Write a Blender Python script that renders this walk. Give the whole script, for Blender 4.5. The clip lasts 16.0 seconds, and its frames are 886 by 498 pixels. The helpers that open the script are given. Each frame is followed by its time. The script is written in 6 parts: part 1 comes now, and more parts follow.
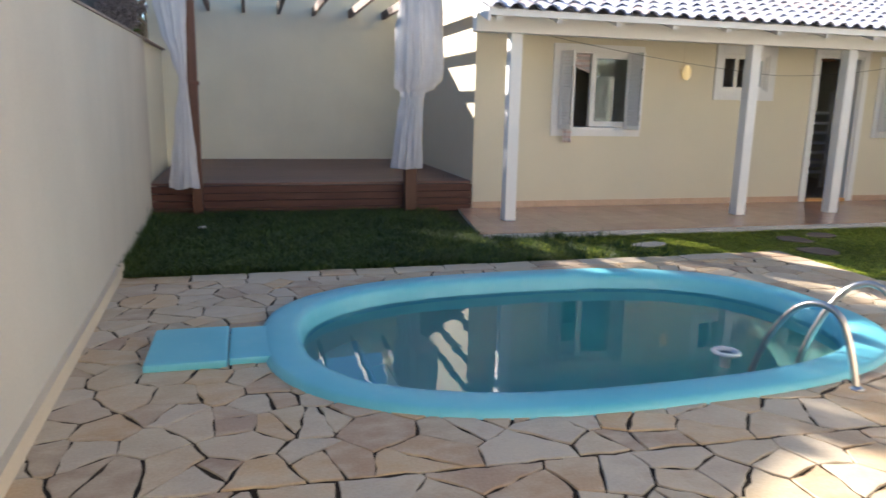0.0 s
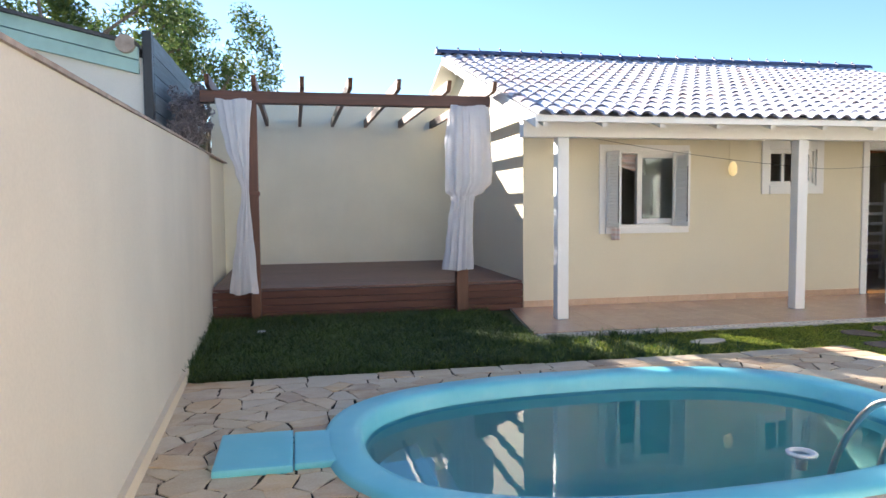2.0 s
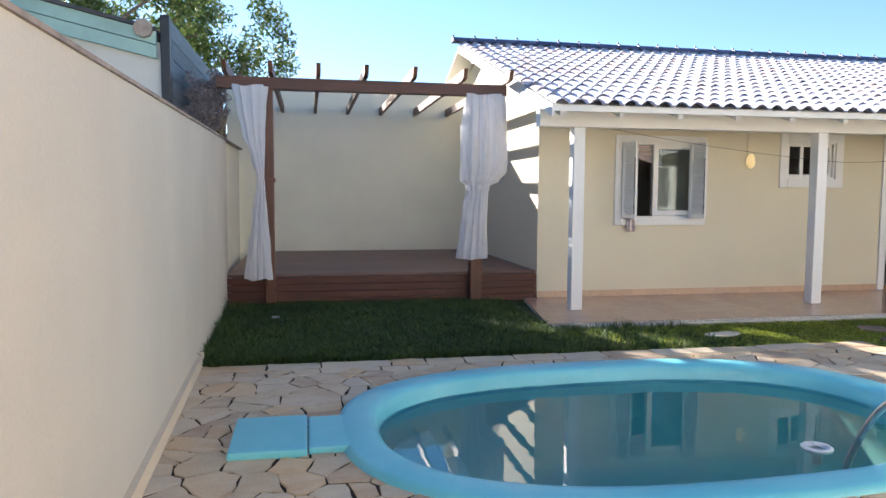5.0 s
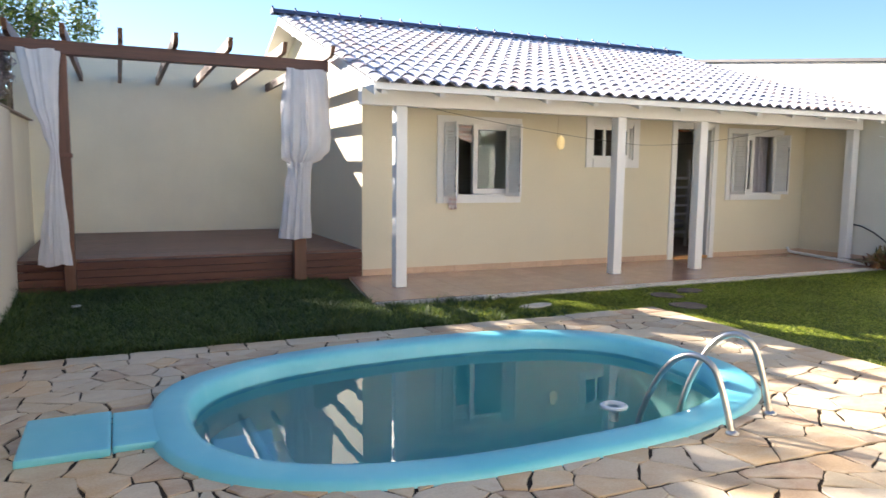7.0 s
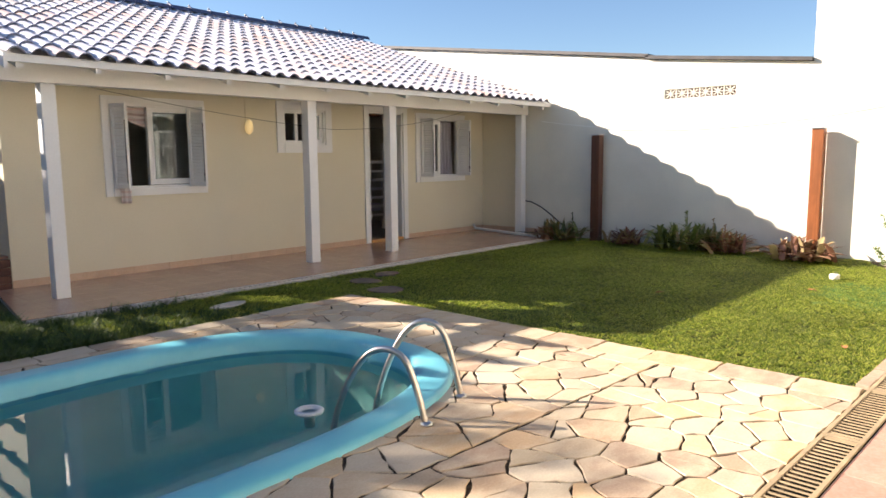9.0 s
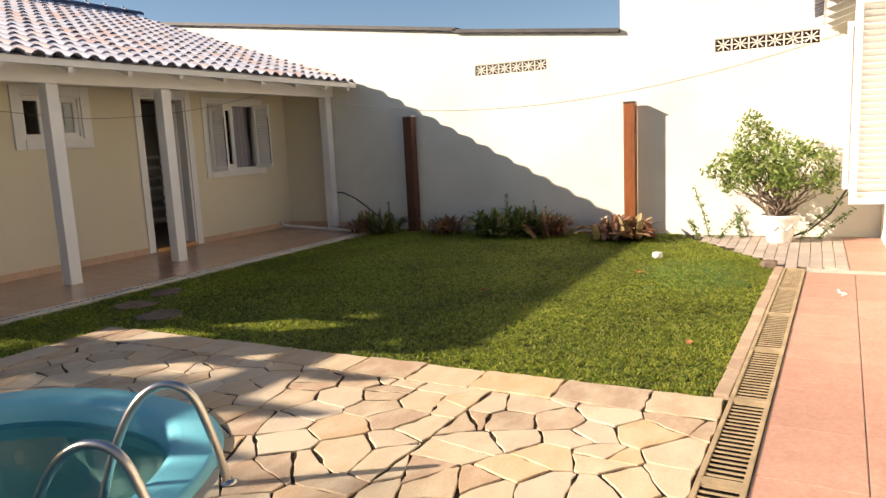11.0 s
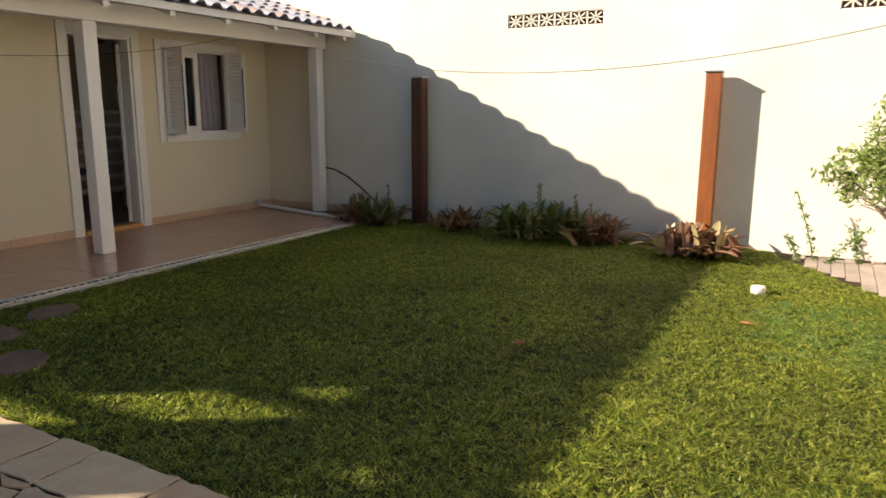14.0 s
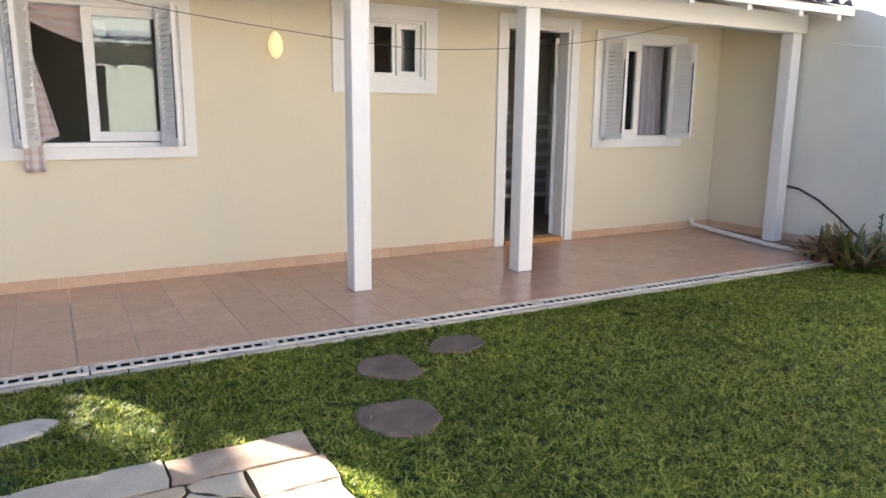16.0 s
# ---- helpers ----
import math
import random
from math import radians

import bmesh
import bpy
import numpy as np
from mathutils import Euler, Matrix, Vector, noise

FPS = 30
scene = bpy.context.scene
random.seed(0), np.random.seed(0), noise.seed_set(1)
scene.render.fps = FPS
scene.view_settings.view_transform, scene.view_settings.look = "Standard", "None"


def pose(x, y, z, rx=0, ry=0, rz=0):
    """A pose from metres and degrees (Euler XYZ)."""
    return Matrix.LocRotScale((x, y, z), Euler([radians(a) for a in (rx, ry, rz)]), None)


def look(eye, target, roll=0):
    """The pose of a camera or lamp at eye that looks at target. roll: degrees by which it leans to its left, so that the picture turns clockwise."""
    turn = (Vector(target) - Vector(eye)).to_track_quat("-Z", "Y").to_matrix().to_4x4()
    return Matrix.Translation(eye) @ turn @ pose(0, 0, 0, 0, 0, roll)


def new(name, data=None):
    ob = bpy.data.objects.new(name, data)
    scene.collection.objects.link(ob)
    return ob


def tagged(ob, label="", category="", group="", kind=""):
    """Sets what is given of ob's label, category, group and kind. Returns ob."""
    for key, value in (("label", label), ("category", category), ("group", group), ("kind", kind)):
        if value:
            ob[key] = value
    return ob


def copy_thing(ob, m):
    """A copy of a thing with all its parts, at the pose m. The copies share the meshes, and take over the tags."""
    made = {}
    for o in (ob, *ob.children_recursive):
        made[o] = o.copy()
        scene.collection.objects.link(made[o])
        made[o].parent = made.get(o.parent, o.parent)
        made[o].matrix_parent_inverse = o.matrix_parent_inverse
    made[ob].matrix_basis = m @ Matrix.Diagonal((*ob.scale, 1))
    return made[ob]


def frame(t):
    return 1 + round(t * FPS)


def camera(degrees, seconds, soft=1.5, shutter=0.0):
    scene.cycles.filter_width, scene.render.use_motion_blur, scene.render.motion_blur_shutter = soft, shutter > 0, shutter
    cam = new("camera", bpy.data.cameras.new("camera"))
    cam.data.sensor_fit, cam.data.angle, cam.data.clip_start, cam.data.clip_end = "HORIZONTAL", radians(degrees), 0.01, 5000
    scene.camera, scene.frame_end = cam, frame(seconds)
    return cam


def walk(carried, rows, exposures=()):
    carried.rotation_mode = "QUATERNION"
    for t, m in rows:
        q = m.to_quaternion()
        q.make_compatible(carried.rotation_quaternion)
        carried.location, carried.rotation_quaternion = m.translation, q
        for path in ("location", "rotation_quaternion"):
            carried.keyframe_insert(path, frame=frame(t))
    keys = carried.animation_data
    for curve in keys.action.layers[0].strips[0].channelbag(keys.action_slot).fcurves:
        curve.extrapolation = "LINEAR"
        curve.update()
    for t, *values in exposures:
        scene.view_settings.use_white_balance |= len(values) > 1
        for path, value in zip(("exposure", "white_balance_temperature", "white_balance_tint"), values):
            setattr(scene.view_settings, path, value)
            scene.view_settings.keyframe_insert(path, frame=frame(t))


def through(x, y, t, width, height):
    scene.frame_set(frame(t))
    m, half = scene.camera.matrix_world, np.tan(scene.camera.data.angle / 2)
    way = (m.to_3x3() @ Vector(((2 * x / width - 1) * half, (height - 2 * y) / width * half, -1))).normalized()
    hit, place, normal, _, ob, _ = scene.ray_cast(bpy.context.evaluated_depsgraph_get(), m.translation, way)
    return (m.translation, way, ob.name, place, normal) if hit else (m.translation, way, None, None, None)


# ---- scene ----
cam = camera(64.3, 16.0, shutter=0.2)
PATH = [
    (0, (-0.033, -0.412, 1.379), (0.492, 1.475, 0.974), 1.2),
    (0.5, (0.037, -0.531, 1.389), (0.848, 1.25, 0.977), 0.5),
    (1, (-0.032, -0.522, 1.375), (0.776, 1.276, 1.035), -1.0),
    (1.5, (-0.105, -0.481, 1.368), (0.481, 1.424, 1.193), -1.2),
    (2, (-0.133, -0.468, 1.403), (0.275, 1.486, 1.276), -0.5),
    (2.5, (-0.138, -0.467, 1.41), (0.208, 1.501, 1.324), -0.5),
    (3, (-0.133, -0.481, 1.414), (0.191, 1.49, 1.309), -0.2),
    (3.5, (-0.151, -0.464, 1.41), (0.184, 1.504, 1.286), 0.3),
    (5.8, (-0.157, -0.457, 1.388), (0.268, 1.489, 1.205), 0.3),
    (6, (-0.159, -0.451, 1.391), (0.293, 1.488, 1.2), 0.5),
    (6.5, (-0.125, -0.453, 1.396), (0.478, 1.442, 1.188), 0.6),
    (7, (-0.088, -0.454, 1.4), (0.741, 1.354, 1.185), 0.6),
    (7.5, (-0.11, -0.49, 1.421), (0.949, 1.192, 1.198), 0.1),
    (8, (-0.063, -0.393, 1.411), (1.216, 1.127, 1.177), -0.3),
    (8.5, (0.041, -0.322, 1.399), (1.421, 1.095, 1.099), -0.9),
    (9, (0.285, -0.223, 1.407), (1.759, 1.103, 1.152), -0.5),
    (9.5, (0.539, -0.081, 1.377), (2.141, 1.093, 1.14), -2.0),
    (10, (0.778, 0.085, 1.389), (2.512, 1.042, 1.108), -2.3),
    (10.2, (0.86, 0.109, 1.407), (2.602, 1.05, 1.121), -2.6),
    (12.3, (2.235, 0.688, 1.325), (4.001, 1.553, 0.956), -1.6),
    (12.5, (2.343, 0.76, 1.33), (4.122, 1.593, 0.955), -1.2),
    (13, (2.667, 0.979, 1.354), (4.519, 1.673, 1.058), -0.9),
    (13.5, (2.995, 1.177, 1.365), (4.819, 1.933, 1.041), -1.8),
    (14, (3.334, 1.372, 1.392), (5.057, 2.31, 1.004), 0.2),
    (14.5, (3.611, 1.658, 1.405), (5.272, 2.696, 1.0), -0.2),
    (15, (3.835, 1.913, 1.347), (5.202, 3.31, 0.921), 0.8),
    (15.5, (4.027, 2.262, 1.365), (5.104, 3.894, 0.943), 1.3),
    (16, (4.177, 2.575, 1.354), (5.129, 4.291, 0.971), 0.6),
]
EXPOSURES = [(0.0, 1.95, 6180, 12), (0.5, 2.3, 6200, 11), (1.0, 2.45, 6230, 12), (1.5, 2.4, 6180, 12), (2.0, 2.3, 6130, 12), (3.5, 2.15, 6030, 12), (6.0, 2.2, 6180, 12), (7.5, 2.2, 6430, 13), (8.0, 2.0, 6580, 14), (9.0, 1.65, 6650, 15), (10.0, 1.4, 6950, 17), (12.5, 1.0, 7260, 14), (14.0, 1.1, 7160, 14), (14.5, 1.3, 6850, 13), (15.0, 2.05, 6300, 13), (15.5, 2.5, 6260, 16), (16.0, 2.7, 6110, 15)]
walk(cam, [(t, look(eye, target, roll)) for t, eye, target, roll in PATH], EXPOSURES)

# ---------------------------------------------------------------- light
SUN_TO = Vector((-1.25, 1.9, 1.0)).normalized()
world = bpy.data.worlds.new("world")
scene.world = world
world.use_nodes = True
wnt = world.node_tree
sky = wnt.nodes.new("ShaderNodeTexSky")
sky.sky_type = "NISHITA"
sky.sun_disc = False
sky.sun_elevation = math.asin(SUN_TO.z)
sky.sun_rotation = math.atan2(SUN_TO.x, SUN_TO.y)
sky.air_density, sky.dust_density, sky.ozone_density = 1.0, 0.1, 4.0
wnt.links.new(sky.outputs[0], wnt.nodes["Background"].inputs[0])
wnt.nodes["Background"].inputs[1].default_value = 0.058
sun_data = bpy.data.lights.new("sun", "SUN")
sun_data.energy, sun_data.angle, sun_data.color = 5.0, radians(0.5), (1.0, 0.91, 0.78)
sun = new("sun", sun_data)
sun.matrix_world = look((0, 0, 20), Vector((0, 0, 20)) - SUN_TO)

# ---------------------------------------------------------------- materials
def node_material(name, rough=0.6, metal=0.0, spec=0.5):
    m = bpy.data.materials.new(name)
    m.use_nodes = True
    nt = m.node_tree
    b = nt.nodes["Principled BSDF"]
    b.inputs["Roughness"].default_value = rough
    b.inputs["Metallic"].default_value = metal
    b.inputs["Specular IOR Level"].default_value = spec
    return m, nt, b


def coords(nt, scale=(1, 1, 1), world_space=True):
    mp = nt.nodes.new("ShaderNodeMapping")
    mp.inputs["Scale"].default_value = scale
    if world_space:
        g = nt.nodes.new("ShaderNodeNewGeometry")
        nt.links.new(g.outputs["Position"], mp.inputs[0])
    else:
        g = nt.nodes.new("ShaderNodeTexCoord")
        nt.links.new(g.outputs["Object"], mp.inputs[0])
    return mp.outputs[0]


def noise_tex(nt, vec, scale, detail=4.0, rough=0.55):
    n = nt.nodes.new("ShaderNodeTexNoise")
    n.inputs["Scale"].default_value = scale
    n.inputs["Detail"].default_value = detail
    n.inputs["Roughness"].default_value = rough
    nt.links.new(vec, n.inputs["Vector"])
    return n.outputs["Fac"]


def ramp(nt, fac, stops):
    r = nt.nodes.new("ShaderNodeValToRGB")
    els = r.color_ramp.elements
    while len(els) < len(stops):
        els.new(0.5)
    for e, (p, c) in zip(els, stops):
        e.position, e.color = p, (*c, 1)
    nt.links.new(fac, r.inputs[0])
    return r.outputs[0]


def mix(nt, fac, a, b, mode="MIX"):
    n = nt.nodes.new("ShaderNodeMix")
    n.data_type, n.blend_type = "RGBA", mode
    for sock, v in ((n.inputs[0], fac), (n.inputs[6], a), (n.inputs[7], b)):
        if isinstance(v, (int, float)):
            sock.default_value = v
        elif isinstance(v, tuple):
            sock.default_value = (*v, 1)
        else:
            nt.links.new(v, sock)
    return n.outputs[2]


def bump(nt, b, height, strength, dist=0.01):
    n = nt.nodes.new("ShaderNodeBump")
    n.inputs["Strength"].default_value = strength
    n.inputs["Distance"].default_value = dist
    nt.links.new(height, n.inputs["Height"])
    nt.links.new(n.outputs[0], b.inputs["Normal"])


def object_random(nt):
    return nt.nodes.new("ShaderNodeObjectInfo").outputs["Random"]


def island_random(nt):
    return nt.nodes.new("ShaderNodeNewGeometry").outputs["Random Per Island"]


def shift(c, k):
    return tuple(min(1.0, v * k) for v in c)


def painted(name, color, rough=0.75, stain=0.12, relief=0.25, grain=60.0, streak=True):
    """Painted plaster: broad blotches, vertical rain streaks and fine grit."""
    m, nt, b = node_material(name, rough, spec=0.3)
    p = coords(nt)
    blot = noise_tex(nt, p, 0.9, 5)
    base = ramp(nt, blot, [(0.3, shift(color, 1 - stain)), (0.7, color)])
    if streak:
        s = noise_tex(nt, coords(nt, (2.3, 2.3, 0.3)), 1.6, 5)
        f = ramp(nt, s, [(0.48, (0, 0, 0)), (0.8, (0.2, 0.2, 0.2))])
        base = mix(nt, f, base, shift(color, 0.78))
    fine = noise_tex(nt, p, grain, 3)
    base = mix(nt, 0.10, base, ramp(nt, fine, [(0.3, shift(color, 0.6)), (0.7, shift(color, 1.15))]))
    nt.links.new(base, b.inputs["Base Color"])
    bump(nt, b, fine, relief, 0.004)
    return m


def plain(name, color, rough=0.5, metal=0.0, vary=0.1, scale=12.0, relief=0.1):
    m, nt, b = node_material(name, rough, metal)
    p = coords(nt)
    n = noise_tex(nt, p, scale, 5)
    nt.links.new(ramp(nt, n, [(0.3, shift(color, 1 - vary)), (0.7, shift(color, 1 + vary))]), b.inputs["Base Color"])
    if relief:
        bump(nt, b, noise_tex(nt, p, scale * 8, 3), relief, 0.003)
    return m


def timber(name, color, axis="x", rough=0.55, vary=0.45):
    """Stained boards with grain along one axis, tone by object."""
    m, nt, b = node_material(name, rough)
    sc = {"x": (1.2, 22, 22), "y": (22, 1.2, 22), "z": (22, 22, 1.2)}[axis]
    g = noise_tex(nt, coords(nt, sc), 1.5, 6, 0.65)
    base = ramp(nt, g, [(0.25, shift(color, 1 - vary)), (0.55, color), (0.8, shift(color, 1 + vary))])
    blot = noise_tex(nt, coords(nt), 3.0, 4)
    base = mix(nt, ramp(nt, blot, [(0.5, (0, 0, 0)), (0.75, (0.5, 0.5, 0.5))]), base, shift(color, 0.55))
    tone = ramp(nt, object_random(nt), [(0.0, (0.72, 0.72, 0.72)), (1.0, (1.2, 1.2, 1.2))])
    base = mix(nt, 1.0, base, tone, "MULTIPLY")
    nt.links.new(base, b.inputs["Base Color"])
    bump(nt, b, g, 0.3, 0.003)
    return m


CREAM = (0.72, 0.645, 0.485)
M_HOUSE = painted("cream_house_plaster", CREAM, stain=0.06, streak=False)
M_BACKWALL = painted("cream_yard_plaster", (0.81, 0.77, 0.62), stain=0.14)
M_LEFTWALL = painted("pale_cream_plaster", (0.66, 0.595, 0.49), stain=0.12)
M_RIGHTWALL = painted("weathered_pale_plaster", (0.79, 0.76, 0.66), stain=0.2)
M_WHITE = painted("white_paint", (0.82, 0.80, 0.77), rough=0.45, stain=0.06, relief=0.12, streak=False)
M_WHITEWALL = painted("white_plaster", (0.82, 0.80, 0.76), stain=0.08)
# white plaster greyed, as the neighbour's wall side is painted as shaded
M_NEIGHBOUR = painted("shaded_white_plaster", (0.64, 0.62, 0.57), stain=0.2)
M_BASE = painted("cream_plinth", (0.74, 0.62, 0.45), stain=0.15, streak=False)
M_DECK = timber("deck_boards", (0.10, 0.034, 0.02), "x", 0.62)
# same boards seen from above: sky light put into a paler, greyer colour
M_DECKTOP = timber("skylit_deck_boards", (0.15, 0.075, 0.058), "x", 0.45)
M_POSTW = timber("dark_stained_post", (0.13, 0.05, 0.026), "z", 0.5)
M_BEAMW = timber("dark_stained_beam", (0.12, 0.045, 0.026), "x", 0.5)
M_RAFTW = timber("dark_stained_rafter", (0.14, 0.065, 0.035), "y", 0.55)
M_ORANGEPOST = timber("orange_varnished_post", (0.25, 0.08, 0.024), "z", 0.4)
# red-brown post wood with the shade it stands in put into the colour
M_SHADEPOST = timber("shade_darkened_post", (0.09, 0.032, 0.016), "z", 0.45)
M_THRESH = timber("varnished_threshold", (0.55, 0.28, 0.10), "x", 0.4, 0.25)
M_CLAD = timber("blue_grey_cladding", (0.11, 0.135, 0.155), "y", 0.6)
M_CHROME = plain("polished_steel", (0.56, 0.54, 0.51), 0.28, 1.0, 0.05, 20, 0.02)
M_CONCRETE = plain("grey_concrete", (0.46, 0.42, 0.36), 0.85, 0, 0.2, 9, 0.5)
M_PIPE = plain("white_pvc", (0.75, 0.73, 0.69), 0.35, 0, 0.08, 10, 0.05)
M_BLACK = plain("black_rubber", (0.02, 0.02, 0.022), 0.45, 0, 0.2, 10, 0.05)
M_DARKCAP = plain("dark_flashing", (0.065, 0.06, 0.06), 0.6, 0.2, 0.3, 4, 0.2)
M_CEIL = plain("interior_ceiling", (0.55, 0.50, 0.42), 0.8, 0, 0.1, 3, 0.1)
M_INNER = painted("interior_plaster", (0.66, 0.62, 0.54), stain=0.1, streak=False)
M_INFLOOR = plain("interior_floor_tile", (0.36, 0.27, 0.20), 0.3, 0, 0.2, 4, 0.05)
M_GREENBOARD = painted("peeling_green_board", (0.40, 0.58, 0.53), rough=0.7, stain=0.45, grain=14)
M_CAPTILE = plain("weathered_coping", (0.34, 0.27, 0.22), 0.8, 0, 0.3, 9, 0.4)
M_POT = plain("white_ceramic_pot", (0.80, 0.77, 0.72), 0.5, 0, 0.1, 7, 0.2)
# near-black without gloss: the shade down in the drains is put into the colour
M_DRAINSHADE = plain("drain_shade", (0.012, 0.011, 0.01), 1.0, 0, 0.1, 10, 0)
M_DRAINSHADE.node_tree.nodes["Principled BSDF"].inputs["Specular IOR Level"].default_value = 0.0
M_DRYLEAF = plain("dry_leaf", (0.38, 0.15, 0.05), 0.7, 0, 0.3, 30, 0.2)
M_SOIL = plain("dark_soil", (0.06, 0.045, 0.03), 0.95, 0, 0.4, 30, 0.8)
M_BARK = plain("grey_bark", (0.20, 0.15, 0.11), 0.9, 0, 0.4, 25, 0.8)
M_DRYBUSH = plain("dry_grey_twigs", (0.30, 0.26, 0.26), 0.9, 0, 0.3, 20, 0.4)
M_GUN = plain("dull_dark_metal", (0.10, 0.10, 0.11), 0.45, 0.8, 0.2, 20, 0.1)
M_ROPE = plain("pale_cord", (0.82, 0.82, 0.80), 0.8, 0, 0.1, 10, 0)


def leaf_material(name, dark, mid, light, rough=0.45, translucent=0.3, by_object=False, spec=0.5, through=(1.0, 1.0, 1.0)):
    """Thin leaves; through tints the light that passes them."""
    m, nt, b = node_material(name, rough, spec=spec)
    r = object_random(nt) if by_object else island_random(nt)
    col = ramp(nt, r, [(0.0, dark), (0.5, mid), (1.0, light)])
    big = noise_tex(nt, coords(nt), 1.1, 3)
    col = mix(nt, 1.0, col, ramp(nt, big, [(0.3, (0.75, 0.75, 0.7)), (0.7, (1.2, 1.15, 1.05))]), "MULTIPLY")
    nt.links.new(col, b.inputs["Base Color"])
    t = nt.nodes.new("ShaderNodeBsdfTranslucent")
    nt.links.new(mix(nt, 1.0, col, through, "MULTIPLY"), t.inputs[0])
    ms = nt.nodes.new("ShaderNodeMixShader")
    ms.inputs[0].default_value = translucent
    nt.links.new(b.outputs[0], ms.inputs[1])
    nt.links.new(t.outputs[0], ms.inputs[2])
    nt.links.new(ms.outputs[0], nt.nodes["Material Output"].inputs[0])
    return m


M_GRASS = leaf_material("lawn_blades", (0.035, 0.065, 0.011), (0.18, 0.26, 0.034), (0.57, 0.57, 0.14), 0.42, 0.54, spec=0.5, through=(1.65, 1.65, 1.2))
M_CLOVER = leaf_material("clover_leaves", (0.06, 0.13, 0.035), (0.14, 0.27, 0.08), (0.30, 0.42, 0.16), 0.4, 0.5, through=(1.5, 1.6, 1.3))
# longer grass by the deck; the shade there is put into a darker green
M_SHADEGRASS = leaf_material("long_shaded_grass", (0.030, 0.060, 0.012), (0.065, 0.115, 0.022), (0.13, 0.17, 0.04), 0.5, 0.4)
M_LEAF = leaf_material("shrub_leaves", (0.08, 0.15, 0.028), (0.18, 0.27, 0.06), (0.40, 0.45, 0.17), 0.35, 0.4)
M_TREELEAF = leaf_material("tree_leaves", (0.04, 0.085, 0.02), (0.08, 0.13, 0.035), (0.14, 0.17, 0.05), 0.5, 0.3)
M_BROMRED = leaf_material("red_bromeliad_leaves", (0.14, 0.06, 0.04), (0.30, 0.14, 0.09), (0.38, 0.30, 0.14), 0.35, 0.2, True)
M_BROMPINK = leaf_material("pink_bromeliad_leaves", (0.16, 0.09, 0.05), (0.34, 0.17, 0.12), (0.46, 0.38, 0.20), 0.35, 0.2, True)
M_BROMGREEN = leaf_material("green_bromeliad_leaves", (0.06, 0.10, 0.025), (0.14, 0.19, 0.045), (0.28, 0.28, 0.09), 0.35, 0.2, True)
M_BROMDARK = leaf_material("dark_bromeliad_leaves", (0.06, 0.09, 0.022), (0.14, 0.16, 0.045), (0.30, 0.20, 0.10), 0.35, 0.2, True)
M_WEED = leaf_material("weed_leaves", (0.07, 0.14, 0.03), (0.12, 0.20, 0.05), (0.20, 0.28, 0.08), 0.5, 0.3)

# ground soil with thatch
M_GROUND, _nt, _b = node_material("soil_ground", 0.95, spec=0.2)
_p = coords(_nt)
_c = ramp(_nt, noise_tex(_nt, _p, 3.0, 6), [(0.3, (0.035, 0.042, 0.014)), (0.6, (0.07, 0.07, 0.025)), (0.8, (0.12, 0.095, 0.045))])
_nt.links.new(_c, _b.inputs["Base Color"])
bump(_nt, _b, noise_tex(_nt, _p, 60, 4), 0.8, 0.02)

# paving bed: dark mortar and earth
M_BED, _nt, _b = node_material("joint_bed", 0.95, spec=0.2)
_p = coords(_nt)
_c = ramp(_nt, noise_tex(_nt, _p, 5.0, 6), [(0.3, (0.020, 0.014, 0.009)), (0.7, (0.075, 0.05, 0.03))])
_nt.links.new(_c, _b.inputs["Base Color"])
bump(_nt, _b, noise_tex(_nt, _p, 70, 4), 0.8, 0.02)

# sandstone flags
M_STONE, _nt, _b = node_material("sandstone_flag", 0.7, spec=0.35)
_p = coords(_nt)
_t = ramp(_nt, object_random(_nt), [(0.0, (0.37, 0.25, 0.17)), (0.2, (0.56, 0.43, 0.27)), (0.45, (0.55, 0.46, 0.35)), (0.7, (0.62, 0.41, 0.21)), (0.88, (0.40, 0.26, 0.17)), (1.0, (0.64, 0.54, 0.40))])
_v = noise_tex(_nt, coords(_nt, (2.0, 3.5, 2.0)), 2.2, 6)
_c = mix(_nt, ramp(_nt, _v, [(0.42, (0, 0, 0)), (0.72, (0.7, 0.7, 0.7))]), _t, (0.68, 0.57, 0.40))
_s = noise_tex(_nt, _p, 7.0, 5)
_c = mix(_nt, ramp(_nt, _s, [(0.55, (0, 0, 0)), (0.8, (0.45, 0.45, 0.45))]), _c, (0.42, 0.24, 0.12))
_g = noise_tex(_nt, _p, 90, 4)
_c = mix(_nt, 0.18, _c, ramp(_nt, _g, [(0.3, (0.25, 0.2, 0.15)), (0.7, (0.75, 0.65, 0.5))]))
_nt.links.new(_c, _b.inputs["Base Color"])
bump(_nt, _b, mix(_nt, 0.5, _g, _s), 0.35, 0.006)


def tile_material(name, stops, rough, relief=0.15, vein=5.0):
    m, nt, b = node_material(name, rough)
    p = coords(nt)
    base = ramp(nt, object_random(nt), stops)
    n = noise_tex(nt, p, vein, 6)
    base = mix(nt, ramp(nt, n, [(0.35, (0, 0, 0)), (0.7, (0.5, 0.5, 0.5))]), base, shift(stops[0][1], 0.78))
    g = noise_tex(nt, p, 50, 3)
    base = mix(nt, 0.08, base, ramp(nt, g, [(0.3, (0.1, 0.1, 0.1)), (0.7, (0.9, 0.9, 0.9))]))
    nt.links.new(base, b.inputs["Base Color"])
    bump(nt, b, g, relief, 0.002)
    return m


